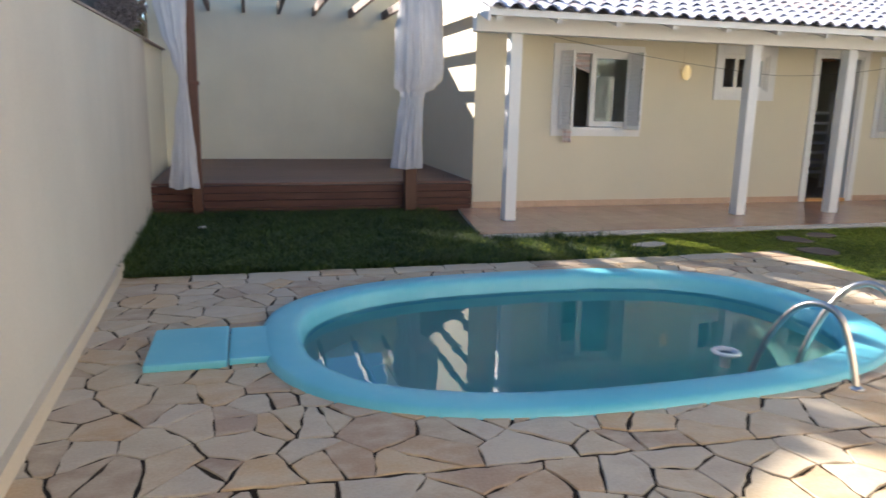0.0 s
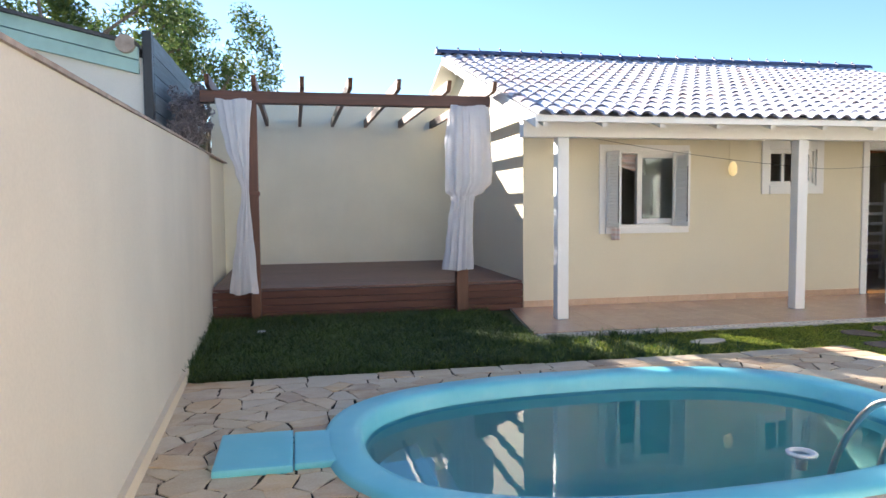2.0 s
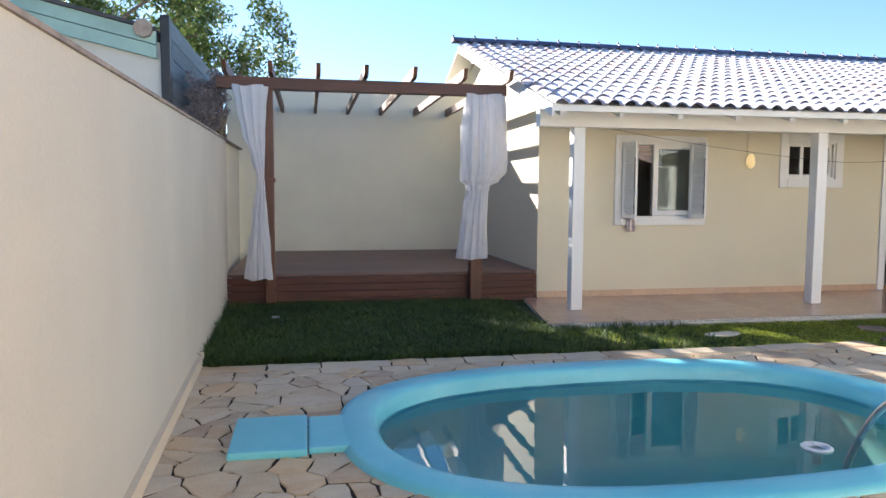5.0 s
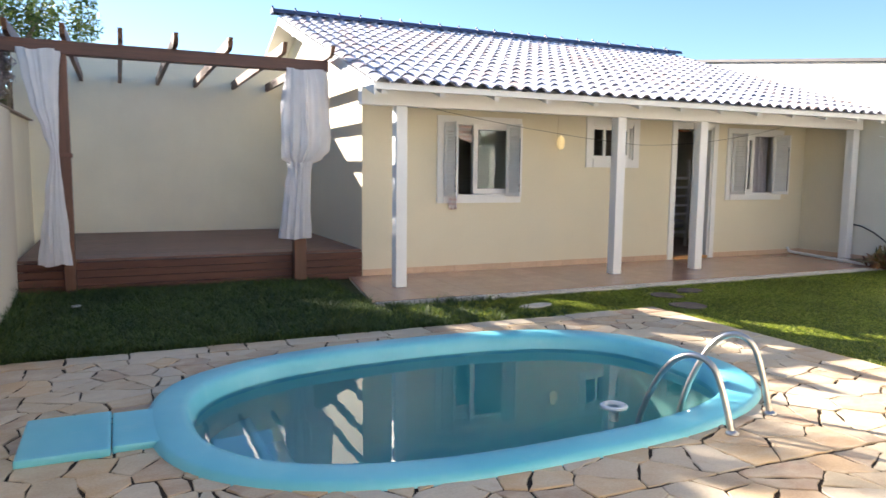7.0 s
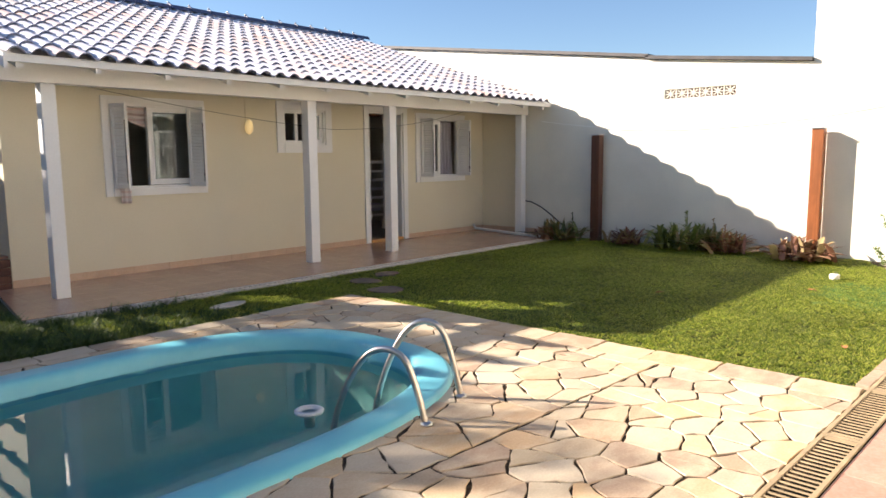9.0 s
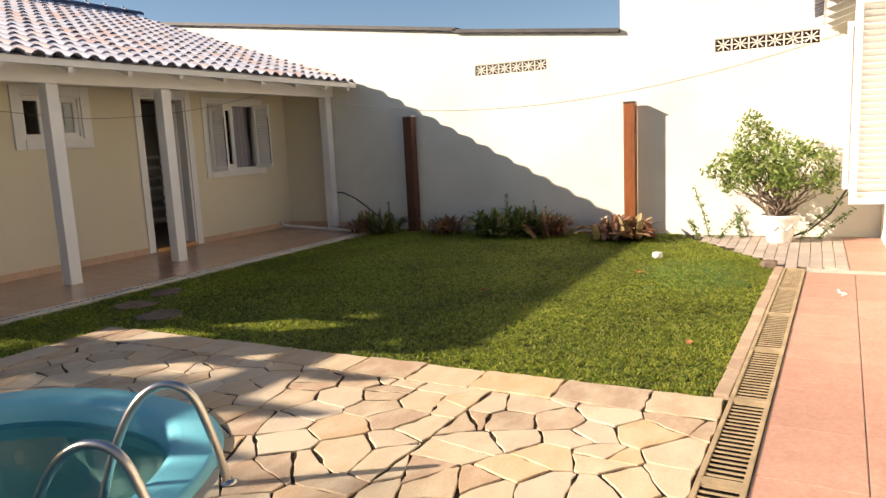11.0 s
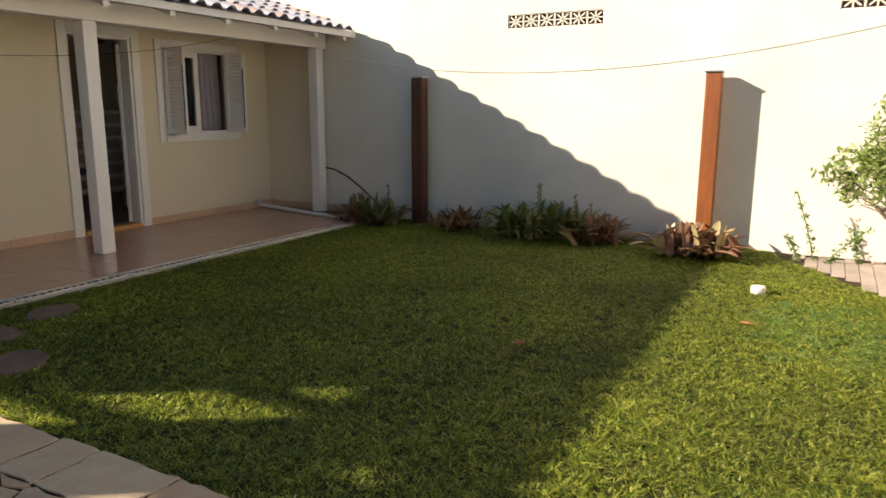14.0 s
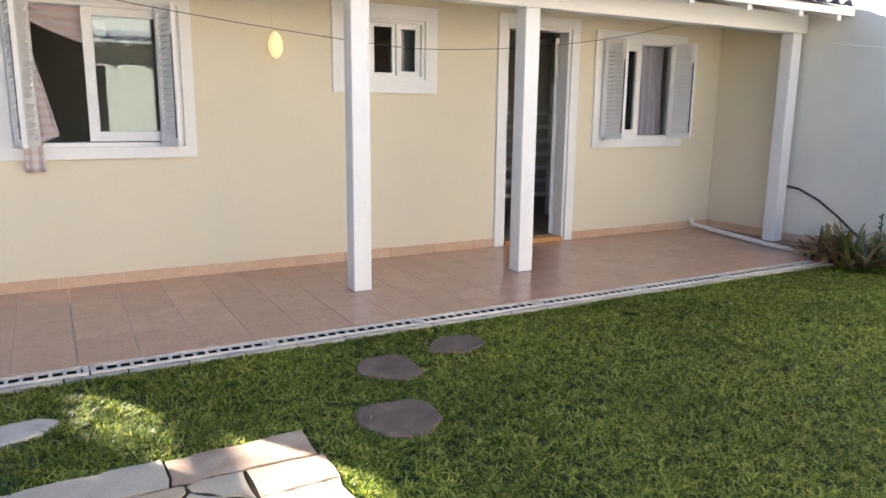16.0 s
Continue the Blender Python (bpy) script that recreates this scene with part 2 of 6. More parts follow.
M_PORCHTILE = tile_material("glazed_porch_tile", [(0, (0.43, 0.24, 0.15)), (1, (0.49, 0.28, 0.18))], 0.2, 0.04)
M_SKIRT = tile_material("pink_skirting_tile", [(0, (0.60, 0.38, 0.24)), (1, (0.68, 0.45, 0.29))], 0.3, 0.04)
M_REDTILE = tile_material("terracotta_floor_tile", [(0, (0.43, 0.20, 0.135)), (1, (0.50, 0.26, 0.185))], 0.6, 0.2)
M_PAVER = tile_material("grey_paver", [(0, (0.34, 0.28, 0.23)), (1, (0.46, 0.37, 0.31))], 0.85, 0.5)
M_KERB = tile_material("kerb_brick", [(0, (0.36, 0.24, 0.15)), (1, (0.46, 0.34, 0.23))], 0.85, 0.5)
M_STEP = plain("dark_brown_step", (0.15, 0.105, 0.075), 0.8, 0, 0.3, 8, 0.5)
M_STEPPALE = plain("pale_step_stone", (0.55, 0.48, 0.38), 0.8, 0, 0.2, 8, 0.4)


def roof_material(name, rand):
    m, nt, b = node_material(name, 0.32)
    p = coords(nt)
    base = ramp(nt, rand(nt), [(0.0, (0.56, 0.56, 0.61)), (0.5, (0.65, 0.63, 0.67)), (0.8, (0.64, 0.54, 0.51)), (0.95, (0.63, 0.45, 0.38)), (1.0, (0.50, 0.48, 0.46))])
    n = noise_tex(nt, p, 2.0, 5)
    base = mix(nt, ramp(nt, n, [(0.5, (0, 0, 0)), (0.75, (0.25, 0.25, 0.25))]), base, (0.58, 0.47, 0.42))
    g = noise_tex(nt, p, 26, 5)
    base = mix(nt, ramp(nt, g, [(0.58, (0, 0, 0)), (0.78, (0.15, 0.15, 0.15))]), base, (0.30, 0.28, 0.27))
    nt.links.new(base, b.inputs["Base Color"])
    bump(nt, b, g, 0.15, 0.003)
    return m


M_ROOF = roof_material("pale_glazed_roof_tile", object_random)
M_ROOFJ = roof_material("pale_glazed_roof_tiles", island_random)
# reddish dark for the vent holes, with their shade put into the colour
M_VENTBACK = plain("terracotta_hole_shade", (0.10, 0.04, 0.028), 0.9, 0, 0.3, 8, 0.3)
# shade on and under the tile lips, put into a darker colour
M_TILESHADE = plain("tile_lip_shade", (0.26, 0.26, 0.33), 0.6, 0, 0.3, 6, 0.2)
M_RIDGE = plain("dark_ridge_tile", (0.06, 0.07, 0.13), 0.35, 0, 0.3, 6, 0.2)

# pool shell: sun-bleached blue fibreglass
M_POOL, _nt, _b = node_material("blue_fibreglass", 0.38)
_p = coords(_nt)
_c = ramp(_nt, noise_tex(_nt, _p, 1.6, 5), [(0.3, (0.12, 0.48, 0.58)), (0.7, (0.19, 0.57, 0.66))])
_c = mix(_nt, ramp(_nt, noise_tex(_nt, _p, 9, 5), [(0.55, (0, 0, 0)), (0.8, (0.35, 0.35, 0.35))]), _c, (0.30, 0.58, 0.62))
_nt.links.new(_c, _b.inputs["Base Color"])

# basin below water: the water's scattered light is put into a paler, greener colour
M_BASIN, _nt, _b = node_material("water_lit_fibreglass", 0.5)
_p = coords(_nt)
_c = ramp(_nt, noise_tex(_nt, _p, 1.8, 5), [(0.3, (0.30, 0.68, 0.64)), (0.7, (0.40, 0.77, 0.71))])
_nt.links.new(_c, _b.inputs["Base Color"])

# water: clear, greenish, reflecting by Fresnel
M_WATER = bpy.data.materials.new("pool_water")
M_WATER.use_nodes = True
_nt = M_WATER.node_tree
_nt.nodes.remove(_nt.nodes["Principled BSDF"])
_tr = _nt.nodes.new("ShaderNodeBsdfTransparent")
_tr.inputs[0].default_value = (0.84, 0.93, 0.88, 1)
_gl = _nt.nodes.new("ShaderNodeBsdfGlossy")
_gl.inputs["Roughness"].default_value = 0.02
_fr = _nt.nodes.new("ShaderNodeFresnel")
_fr.inputs[0].default_value = 1.36
_bp = _nt.nodes.new("ShaderNodeBump")
_bp.inputs["Strength"].default_value = 0.02
_bp.inputs["Distance"].default_value = 0.05
_nt.links.new(noise_tex(_nt, coords(_nt, (1, 2.2, 1)), 2.2, 1), _bp.inputs["Height"])
_nt.links.new(_bp.outputs[0], _gl.inputs["Normal"])
_nt.links.new(_bp.outputs[0], _fr.inputs["Normal"])
_ms = _nt.nodes.new("ShaderNodeMixShader")
_nt.links.new(_fr.outputs[0], _ms.inputs[0])
_nt.links.new(_tr.outputs[0], _ms.inputs[1])
_nt.links.new(_gl.outputs[0], _ms.inputs[2])
_nt.links.new(_ms.outputs[0], _nt.nodes["Material Output"].inputs[0])

# window glass
M_GLASS = bpy.data.materials.new("window_glass")
M_GLASS.use_nodes = True
_nt = M_GLASS.node_tree
_nt.nodes.remove(_nt.nodes["Principled BSDF"])
_tr = _nt.nodes.new("ShaderNodeBsdfTransparent")
_tr.inputs[0].default_value = (0.85, 0.9, 0.9, 1)
_gl = _nt.nodes.new("ShaderNodeBsdfGlossy")
_gl.inputs["Roughness"].default_value = 0.0
_fr = _nt.nodes.new("ShaderNodeFresnel")
_fr.inputs[0].default_value = 1.55
_ms = _nt.nodes.new("ShaderNodeMixShader")
_nt.links.new(_fr.outputs[0], _ms.inputs[0])
_nt.links.new(_tr.outputs[0], _ms.inputs[1])
_nt.links.new(_gl.outputs[0], _ms.inputs[2])
_nt.links.new(_ms.outputs[0], _nt.nodes["Material Output"].inputs[0])


def cloth(name, color, color2=None, stripes=0.0, translucent=0.4):
    m, nt, b = node_material(name, 0.9, spec=0.1)
    p = coords(nt)
    base = ramp(nt, noise_tex(nt, p, 6, 4), [(0.3, shift(color, 0.93)), (0.7, color)])
    if color2:
        w = nt.nodes.new("ShaderNodeTexWave")
        w.bands_direction = "Z"
        w.inputs["Scale"].default_value = stripes
        w.inputs["Distortion"].default_value = 1.5
        nt.links.new(p, w.inputs["Vector"])
        base = mix(nt, ramp(nt, w.outputs["Fac"], [(0.55, (0, 0, 0)), (0.7, (1, 1, 1))]), base, color2)
    nt.links.new(base, b.inputs["Base Color"])
    bump(nt, b, noise_tex(nt, p, 120, 2), 0.15, 0.002)
    t = nt.nodes.new("ShaderNodeBsdfTranslucent")
    nt.links.new(base, t.inputs[0])
    ms = nt.nodes.new("ShaderNodeMixShader")
    ms.inputs[0].default_value = translucent
    nt.links.new(b.outputs[0], ms.inputs[1])
    nt.links.new(t.outputs[0], ms.inputs[2])
    nt.links.new(ms.outputs[0], nt.nodes["Material Output"].inputs[0])
    return m


M_CURTAIN = cloth("white_voile", (0.86, 0.85, 0.86), translucent=0.5)
M_STRIPED = cloth("peach_striped_cotton", (0.84, 0.77, 0.75), (0.78, 0.64, 0.60), 5.0, 0.4)
M_LILAC = cloth("lilac_curtain", (0.60, 0.57, 0.62))

# glowing wall lamp glass
M_LAMP, _nt, _b = node_material("amber_lamp_glass", 0.4)
_b.inputs["Base Color"].default_value = (0.85, 0.68, 0.38, 1)
_b.inputs["Emission Color"].default_value = (1.0, 0.72, 0.30, 1)
_b.inputs["Emission Strength"].default_value = 0.12

# ---------------------------------------------------------------- geometry helpers
def to_object(name, bm, material, parent=None, smooth=False):
    me = bpy.data.meshes.new(name)
    bm.normal_update()
    bm.to_mesh(me)
    bm.free()
    if smooth:
        me.shade_smooth()
    me.materials.append(material)
    ob = new(name, me)
    if parent:
        ob.parent = parent
    return ob


def part(name, bm, material, parent, label="", smooth=False):
    ob = to_object(name, bm, material, parent, smooth)
    if label:
        ob["label"] = label
    return ob


def setting(name, bm, material, label="", category="", smooth=False):
    return tagged(to_object(name, bm, material, None, smooth), label, category, "", "structure")


def empty(name, at=(0, 0, 0), rz=0.0):
    ob = new(name)
    ob.matrix_basis = pose(*at, 0, 0, rz)
    ob.empty_display_size = 0.1
    return ob


def box(x0, x1, y0, y1, z0, z1, bevel=0.0, bm=None):
    """An axis-aligned block; bevelled a little where asked."""
    b2 = bmesh.new()
    bmesh.ops.create_cube(b2, size=1.0, matrix=Matrix.Translation(((x0 + x1) / 2, (y0 + y1) / 2, (z0 + z1) / 2)) @ Matrix.Diagonal((x1 - x0, y1 - y0, z1 - z0, 1)))
    if bevel:
        bmesh.ops.bevel(b2, geom=b2.edges[:], offset=bevel, segments=2, affect="EDGES", profile=0.6)
    if bm is None:
        return b2
    join(bm, b2)
    return bm


def join(bm, other):
    me = bpy.data.meshes.new("tmp")
    other.to_mesh(me)
    other.free()
    bm.from_mesh(me)
    bpy.data.meshes.remove(me)
    return bm


def prism(points, z0, z1, bevel=0.0):
    """Upright prism over a flat outline."""
    bm = bmesh.new()
    f = bm.faces.new([bm.verts.new((x, y, z0)) for x, y in points])
    f.normal_update()
    if f.normal.z > 0:
        f.normal_flip()
    r = bmesh.ops.extrude_face_region(bm, geom=[f])
    top = [v for v in r["geom"] if isinstance(v, bmesh.types.BMVert)]
    for v in top:
        v.co.z = z1
    bmesh.ops.recalc_face_normals(bm, faces=bm.faces[:])
    if bevel:
        es = [e for e in bm.edges if all(abs(v.co.z - z1) < 1e-6 for v in e.verts)]
        bmesh.ops.bevel(bm, geom=es, offset=bevel, segments=1, affect="EDGES")
    return bm


def tube(points, radius, sides=10, bm=None, caps=True, taper=None):
    """A round tube along points."""
    bm = bm or bmesh.new()
    pts = [Vector(p) for p in points]
    rings = []
    a = None
    for i, p in enumerate(pts):
        d = (pts[min(i + 1, len(pts) - 1)] - pts[max(i - 1, 0)]).normalized()
        a = d.orthogonal().normalized() if a is None else (a - d * a.dot(d)).normalized()
        c = d.cross(a).normalized()
        r = radius if taper is None else radius + (taper - radius) * i / (len(pts) - 1)
        rings.append([bm.verts.new(p + a * math.cos(2 * math.pi * k / sides) * r + c * math.sin(2 * math.pi * k / sides) * r) for k in range(sides)])
    for r0, r1 in zip(rings, rings[1:]):
        for k in range(sides):
            bm.faces.new((r0[k], r0[(k + 1) % sides], r1[(k + 1) % sides], r1[k]))
    if caps:
        bm.faces.new(rings[0][::-1])
        bm.faces.new(rings[-1])
    return bm


def lathe(profile, sides=32, at=(0, 0, 0)):
    """A turned shape from (radius, height) pairs."""
    bm = bmesh.new()
    rings = []
    for r, z in profile:
        rings.append([bm.verts.new((at[0] + r * math.cos(2 * math.pi * k / sides), at[1] + r * math.sin(2 * math.pi * k / sides), at[2] + z)) for k in range(sides)])
    for r0, r1 in zip(rings, rings[1:]):
        for k in range(sides):
            bm.faces.new((r0[k], r0[(k + 1) % sides], r1[(k + 1) % sides], r1[k]))
    bm.faces.new(rings[0][::-1])
    bm.faces.new(rings[-1])
    return bm


def arc(a, b, drop, n=12):
    """A hanging line between two points, sagging by drop."""
    a, b = Vector(a), Vector(b)
    return [a.lerp(b, i / n) - Vector((0, 0, drop * 4 * (i / n) * (1 - i / n))) for i in range(n + 1)]


def wall_with_openings(axis, c0, c1, a0, a1, z0, z1, holes):
    """A thick wall along x (axis 'x') or y, between c0 and c1 across, from a0 to a1, with through openings (a, a, z, z)."""
    bm = bmesh.new()
    cuts = sorted({a0, a1, *[h[0] for h in holes], *[h[1] for h in holes]})
    for s, e in zip(cuts, cuts[1:]):
        mid = (s + e) / 2
        hs = sorted([h for h in holes if h[0] < mid < h[1]], key=lambda h: h[2])
        z = z0
        spans = []
        for h in hs:
            if h[2] > z:
                spans.append((z, h[2]))
            z = h[3]
        if z < z1:
            spans.append((z, z1))
        for p, q in spans:
            if axis == "x":
                box(s, e, c0, c1, p, q, 0, bm)
            else:
                box(c0, c1, s, e, p, q, 0, bm)
    bmesh.ops.remove_doubles(bm, verts=bm.verts[:], dist=1e-5)
    return bm


# ---------------------------------------------------------------- pool outline
PC, PA, PB, PN, PROT = Vector((1.975, 3.57)), 1.968, 1.30, 2.6, radians(1.6)


def pool_point(u, inset=0.0):
    """Point on the pool's oval at angle u, moved inwards."""
    c, s = math.cos(u), math.sin(u)
    a, b = PA - inset, PB - inset
    x = a * math.copysign(abs(c) ** (2 / PN), c)
    y = b * math.copysign(abs(s) ** (2 / PN), s)
    return Vector((PC.x + x * math.cos(PROT) - y * math.sin(PROT), PC.y + x * math.sin(PROT) + y * math.cos(PROT)))


def pool_level(x, y, inset=0.0):
    """Below 1 inside the pool's oval, above 1 outside."""
    dx, dy = x - PC.x, y - PC.y
    u = dx * math.cos(PROT) + dy * math.sin(PROT)
    v = -dx * math.sin(PROT) + dy * math.cos(PROT)
    return abs(u / (PA - inset)) ** PN + abs(v / (PB - inset)) ** PN


POOL_N = 96
WATER_Z = -0.07

# ---------------------------------------------------------------- ground and yard
bm = bmesh.new()
rings = []
for k, r in enumerate((None, 1.15, 2.0, 4.0, 12.0, 60.0, 700.0)):
    ring = []
    for i in range(POOL_N):
        u = 2 * math.pi * i / POOL_N
        p = pool_point(u, 0.05)
        if r:
            p = PC + (p - PC) * r
        ring.append(bm.verts.new((p.x, p.y, -0.010)))
    rings.append(ring)
for r0, r1 in zip(rings, rings[1:]):
    for i in range(POOL_N):
        bm.faces.new((r0[i], r1[i], r1[(i + 1) % POOL_N], r0[(i + 1) % POOL_N]))
setting("ground", bm, M_GROUND, "dark earth under lawn and paving", "ground")


def left_x(y):
    return -0.955 - 0.034 * (y - 3.1)


STONE_Y1, STONE_X1 = 5.31, 5.02


def drain_y(x):
    """Far edge of the terrace drain, which runs slightly askew."""
    return 0.645 - 0.031 * (x - 4.0)


# mortar bed below the flags, ring round the pool clipped to the yard
bm = bmesh.new()
inner, outer = [], []
for i in range(POOL_N):
    u = 2 * math.pi * i / POOL_N
    p = pool_point(u, 0.06)
    d = p - PC
    k = min([v for v in ((STONE_X1 - PC.x) / d.x if d.x > 0 else 99, (-1.1 - PC.x) / d.x if d.x < 0 else 99, (STONE_Y1 - PC.y) / d.y if d.y > 0 else 99, (0.60 - PC.y) / d.y if d.y < 0 else 99)])
    inner.append(bm.verts.new((p.x, p.y, 0.004)))
    q = PC + d * k
    outer.append(bm.verts.new((q.x, q.y, 0.004)))
for i in range(POOL_N):
    bm.faces.new((inner[i], outer[i], outer[(i + 1) % POOL_N], inner[(i + 1) % POOL_N]))
paving = setting("paving", bm, M_BED, "crazy paving of pale sandstone flags with dark joints", "paving")

# left boundary wall, slightly skewed
def skew_wall(y0, y1, off, thick, z0, z1):
    return prism([(left_x(y0) + off, y0), (left_x(y1) + off, y1), (left_x(y1) + off - thick, y1), (left_x(y0) + off - thick, y0)], z0, z1)


def sloped(bm, za, zb, y0, y1, ztop):
    """Tilt the top of a skewed wall so that it climbs slightly along its length."""
    for v in bm.verts:
        if v.co.z > ztop:
            v.co.z += za + (zb - za) * (v.co.y - y0) / (y1 - y0)
    return bm


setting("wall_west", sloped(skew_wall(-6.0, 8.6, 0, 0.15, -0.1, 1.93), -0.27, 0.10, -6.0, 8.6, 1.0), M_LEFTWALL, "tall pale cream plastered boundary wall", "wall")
setting("wall_west_deck", sloped(skew_wall(8.6, 12.0, -0.05, 0.15, -0.1, 1.93), 0.10, 0.186, 8.6, 12.0, 1.0), M_BACKWALL, "cream plastered wall beside the deck", "wall")
setting("trim_west_base", skew_wall(-6.0, 5.45, 0.035, 0.035, -0.05, 0.10), M_BASE, "low plaster plinth along the wall", "plinth")
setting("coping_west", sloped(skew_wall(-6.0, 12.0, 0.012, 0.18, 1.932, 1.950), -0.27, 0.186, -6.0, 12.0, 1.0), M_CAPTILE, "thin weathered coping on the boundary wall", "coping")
setting("wall_north", box(-1.5, 2.78, 12.1, 12.25, -0.1, 3.14), M_BACKWALL, "tall cream plastered wall behind the deck", "wall")

# right boundary wall: sloping top, then a taller block
RWX = 11.05
VENTS = [(3.63, 4.74, 2.295, 2.45), (0.24, 1.415, 2.31, 2.475)]
bm = wall_with_openings("y", RWX, RWX + 0.15, -3.0, 2.6, -0.1, 6.2, [VENTS[1]])
setting("wall_east_tall", bm, M_RIGHTWALL, "tall pale plastered wall of the neighbouring building", "wall")
bm = wall_with_openings("y", RWX, RWX + 0.15, 2.6, 16.0, -0.1, 2.6, [VENTS[0]])
setting("wall_east", bm, M_RIGHTWALL, "pale plastered boundary wall with stained foot", "wall")
bm = bmesh.new()
for y0, y1, za, zb in ((2.6, 5.0, 2.685, 2.945), (5.0, 16.0, 2.965, 4.39)):
    vs = [bm.verts.new(c) for c in ((RWX, y0, 2.6), (RWX, y1, 2.6), (RWX, y1, zb), (RWX, y0, za), (RWX + 0.15, y0, 2.6), (RWX + 0.15, y1, 2.6), (RWX + 0.15, y1, zb), (RWX + 0.15, y0, za))]
    for f in ((0, 1, 2, 3), (7, 6, 5, 4), (3, 2, 6, 7), (0, 3, 7, 4), (1, 5, 6, 2), (0, 4, 5, 1)):
        bm.faces.new([vs[i] for i in f])
bmesh.ops.recalc_face_normals(bm, faces=bm.faces[:])
setting("wall_east_gable", bm, M_RIGHTWALL, "sloping top of the plastered boundary wall", "wall")
bm = bmesh.new()
for y0, y1, za, zb in ((2.605, 5.05, 2.69, 2.95), (5.0, 16.0, 2.97, 4.395)):
    vs = [bm.verts.new(c) for c in ((RWX - 0.07, y0, za), (RWX - 0.07, y1, zb), (RWX + 0.2, y1, zb), (RWX + 0.2, y0, za), (RWX - 0.07, y0, za + 0.05), (RWX - 0.07, y1, zb + 0.05), (RWX + 0.2, y1, zb + 0.05), (RWX + 0.2, y0, za + 0.05))]
    for f in ((3, 2, 1, 0), (4, 5, 6, 7), (0, 1, 5, 4), (1, 2, 6, 5), (2, 3, 7, 6), (3, 0, 4, 7)):
        bm.faces.new([vs[i] for i in f])
setting("coping_east", bm, M_DARKCAP, "dark metal flashing on the boundary wall", "coping")
# black slab added behind the pierced bricks, in place of the shade there
setting("vent_shade_slab", box(RWX + 0.151, RWX + 0.25, -3, 5.0, 2.0, 2.58), M_BLACK, "added black slab for the shade behind the pierced bricks", "wall")


def vent_brick(y0, y1, z0, z1):
    """A pierced brick: frame, cross and small petals round it."""
    bm = bmesh.new()
    t = 0.009
    x0, x1 = RWX + 0.008, RWX + 0.034
    cy, cz, h, w = (y0 + y1) / 2, (z0 + z1) / 2, (z1 - z0) / 2, (y1 - y0) / 2
    for a in ((y0, y0 + t, z0, z1), (y1 - t, y1, z0, z1), (y0, y1, z0, z0 + t), (y0, y1, z1 - t, z1)):
        box(x0, x1, *a, 0, bm)
    for ang in (0, 45, 90, 135):
        b2 = box(x0, x1, -w * 0.95, w * 0.95, -0.0075, 0.0075)
        bmesh.ops.transform(b2, matrix=Matrix.Translation((0, cy, cz)) @ Matrix.Diagonal((1, 1, h / w, 1)) @ Matrix.Rotation(radians(ang), 4, "X"), verts=b2.verts[:])
        join(bm, b2)
    return bm


for y0, y1, z0, z1 in VENTS:
    n = 6
    v = tagged(empty("vent_block", (0, 0, 0)), "row of pierced decorative terracotta-cream vent bricks", "vent")
    v["kind"] = "structure"
    w = (y1 - y0) / n
    # added panel close behind the webs, dark in place of shaded holes
    part("backing", box(RWX + 0.051, RWX + 0.075, y0, y1, z0, z1), M_VENTBACK, v, "added dark terracotta panel for the shade in the brick's holes")
    for i in range(n):
        part("vent_brick", vent_brick(y0 + i * w, y0 + (i + 1) * w, z0, z1), M_RIGHTWALL, v)

# ---------------------------------------------------------------- guest house
HX0, HX1, HY0, HY1 = 2.8, 11.05, 8.4, 15.6
EAVE_Y, EAVE_Z, RIDGE_Y, SLOPE = 6.83, 2.355, 11.75, 0.328
RIDGE_Z = EAVE_Z + SLOPE * (RIDGE_Y - EAVE_Y)
PORCH_Z = 0.03
W1 = (3.953, 5.10, 1.072, 2.092)
W2 = (6.438, 7.197, 1.627, 2.134)
W3 = (9.264, 10.395, 1.083, 2.105)
DOOR = (8.08, 8.86, PORCH_Z + 0.02, 2.173)
setting("wall_house_front", wall_with_openings("x", HY0, HY0 + 0.15, HX0, HX1, -0.1, 2.78, [W1, W2, W3, DOOR]), M_HOUSE, "cream yellow plastered house front", "wall")
bm = bmesh.new()
pts = [(HY0 + 0.15, -0.1), (HY1, -0.1), (HY1, RIDGE_Z - SLOPE * (HY1 - RIDGE_Y) - 0.14), (RIDGE_Y, RIDGE_Z - 0.14), (HY0 + 0.15, EAVE_Z + SLOPE * (HY0 + 0.15 - EAVE_Y) - 0.14)]
for x in (HX0, HX0 + 0.15):
    bm.faces.new([bm.verts.new((x, y, z)) for y, z in pts])
bm.verts.ensure_lookup_table()
for i in range(5):
    j = (i + 1) % 5
    bm.faces.new((bm.verts[i], bm.verts[j], bm.verts[5 + j], bm.verts[5 + i]))
bmesh.ops.recalc_face_normals(bm, faces=bm.faces[:])
setting("wall_house_side", bm, M_HOUSE, "cream plastered gable wall beside the deck", "wall")
setting("wall_porch_end", box(RWX - 0.006, RWX - 0.001, 7.45, HY0 - 0.001, PORCH_Z + 0.088, 2.6), M_HOUSE, "cream yellow painted end wall of the porch", "wall")
setting("wall_house_rear", box(HX0 + 0.15, HX1, HY1 - 0.15, HY1, -0.1, 2.7), M_HOUSE, "plain rear wall of the house", "wall")
setting("wall_inner_back", box(HX0 + 0.15, HX1, 11.6, 11.7, 0.0, 2.6), M_INNER, "plain interior wall", "wall")
setting("wall_inner_1", box(6.0, 6.08, HY0 + 0.15, 11.6, 0.0, 2.6), M_INNER, "plain interior partition", "wall")
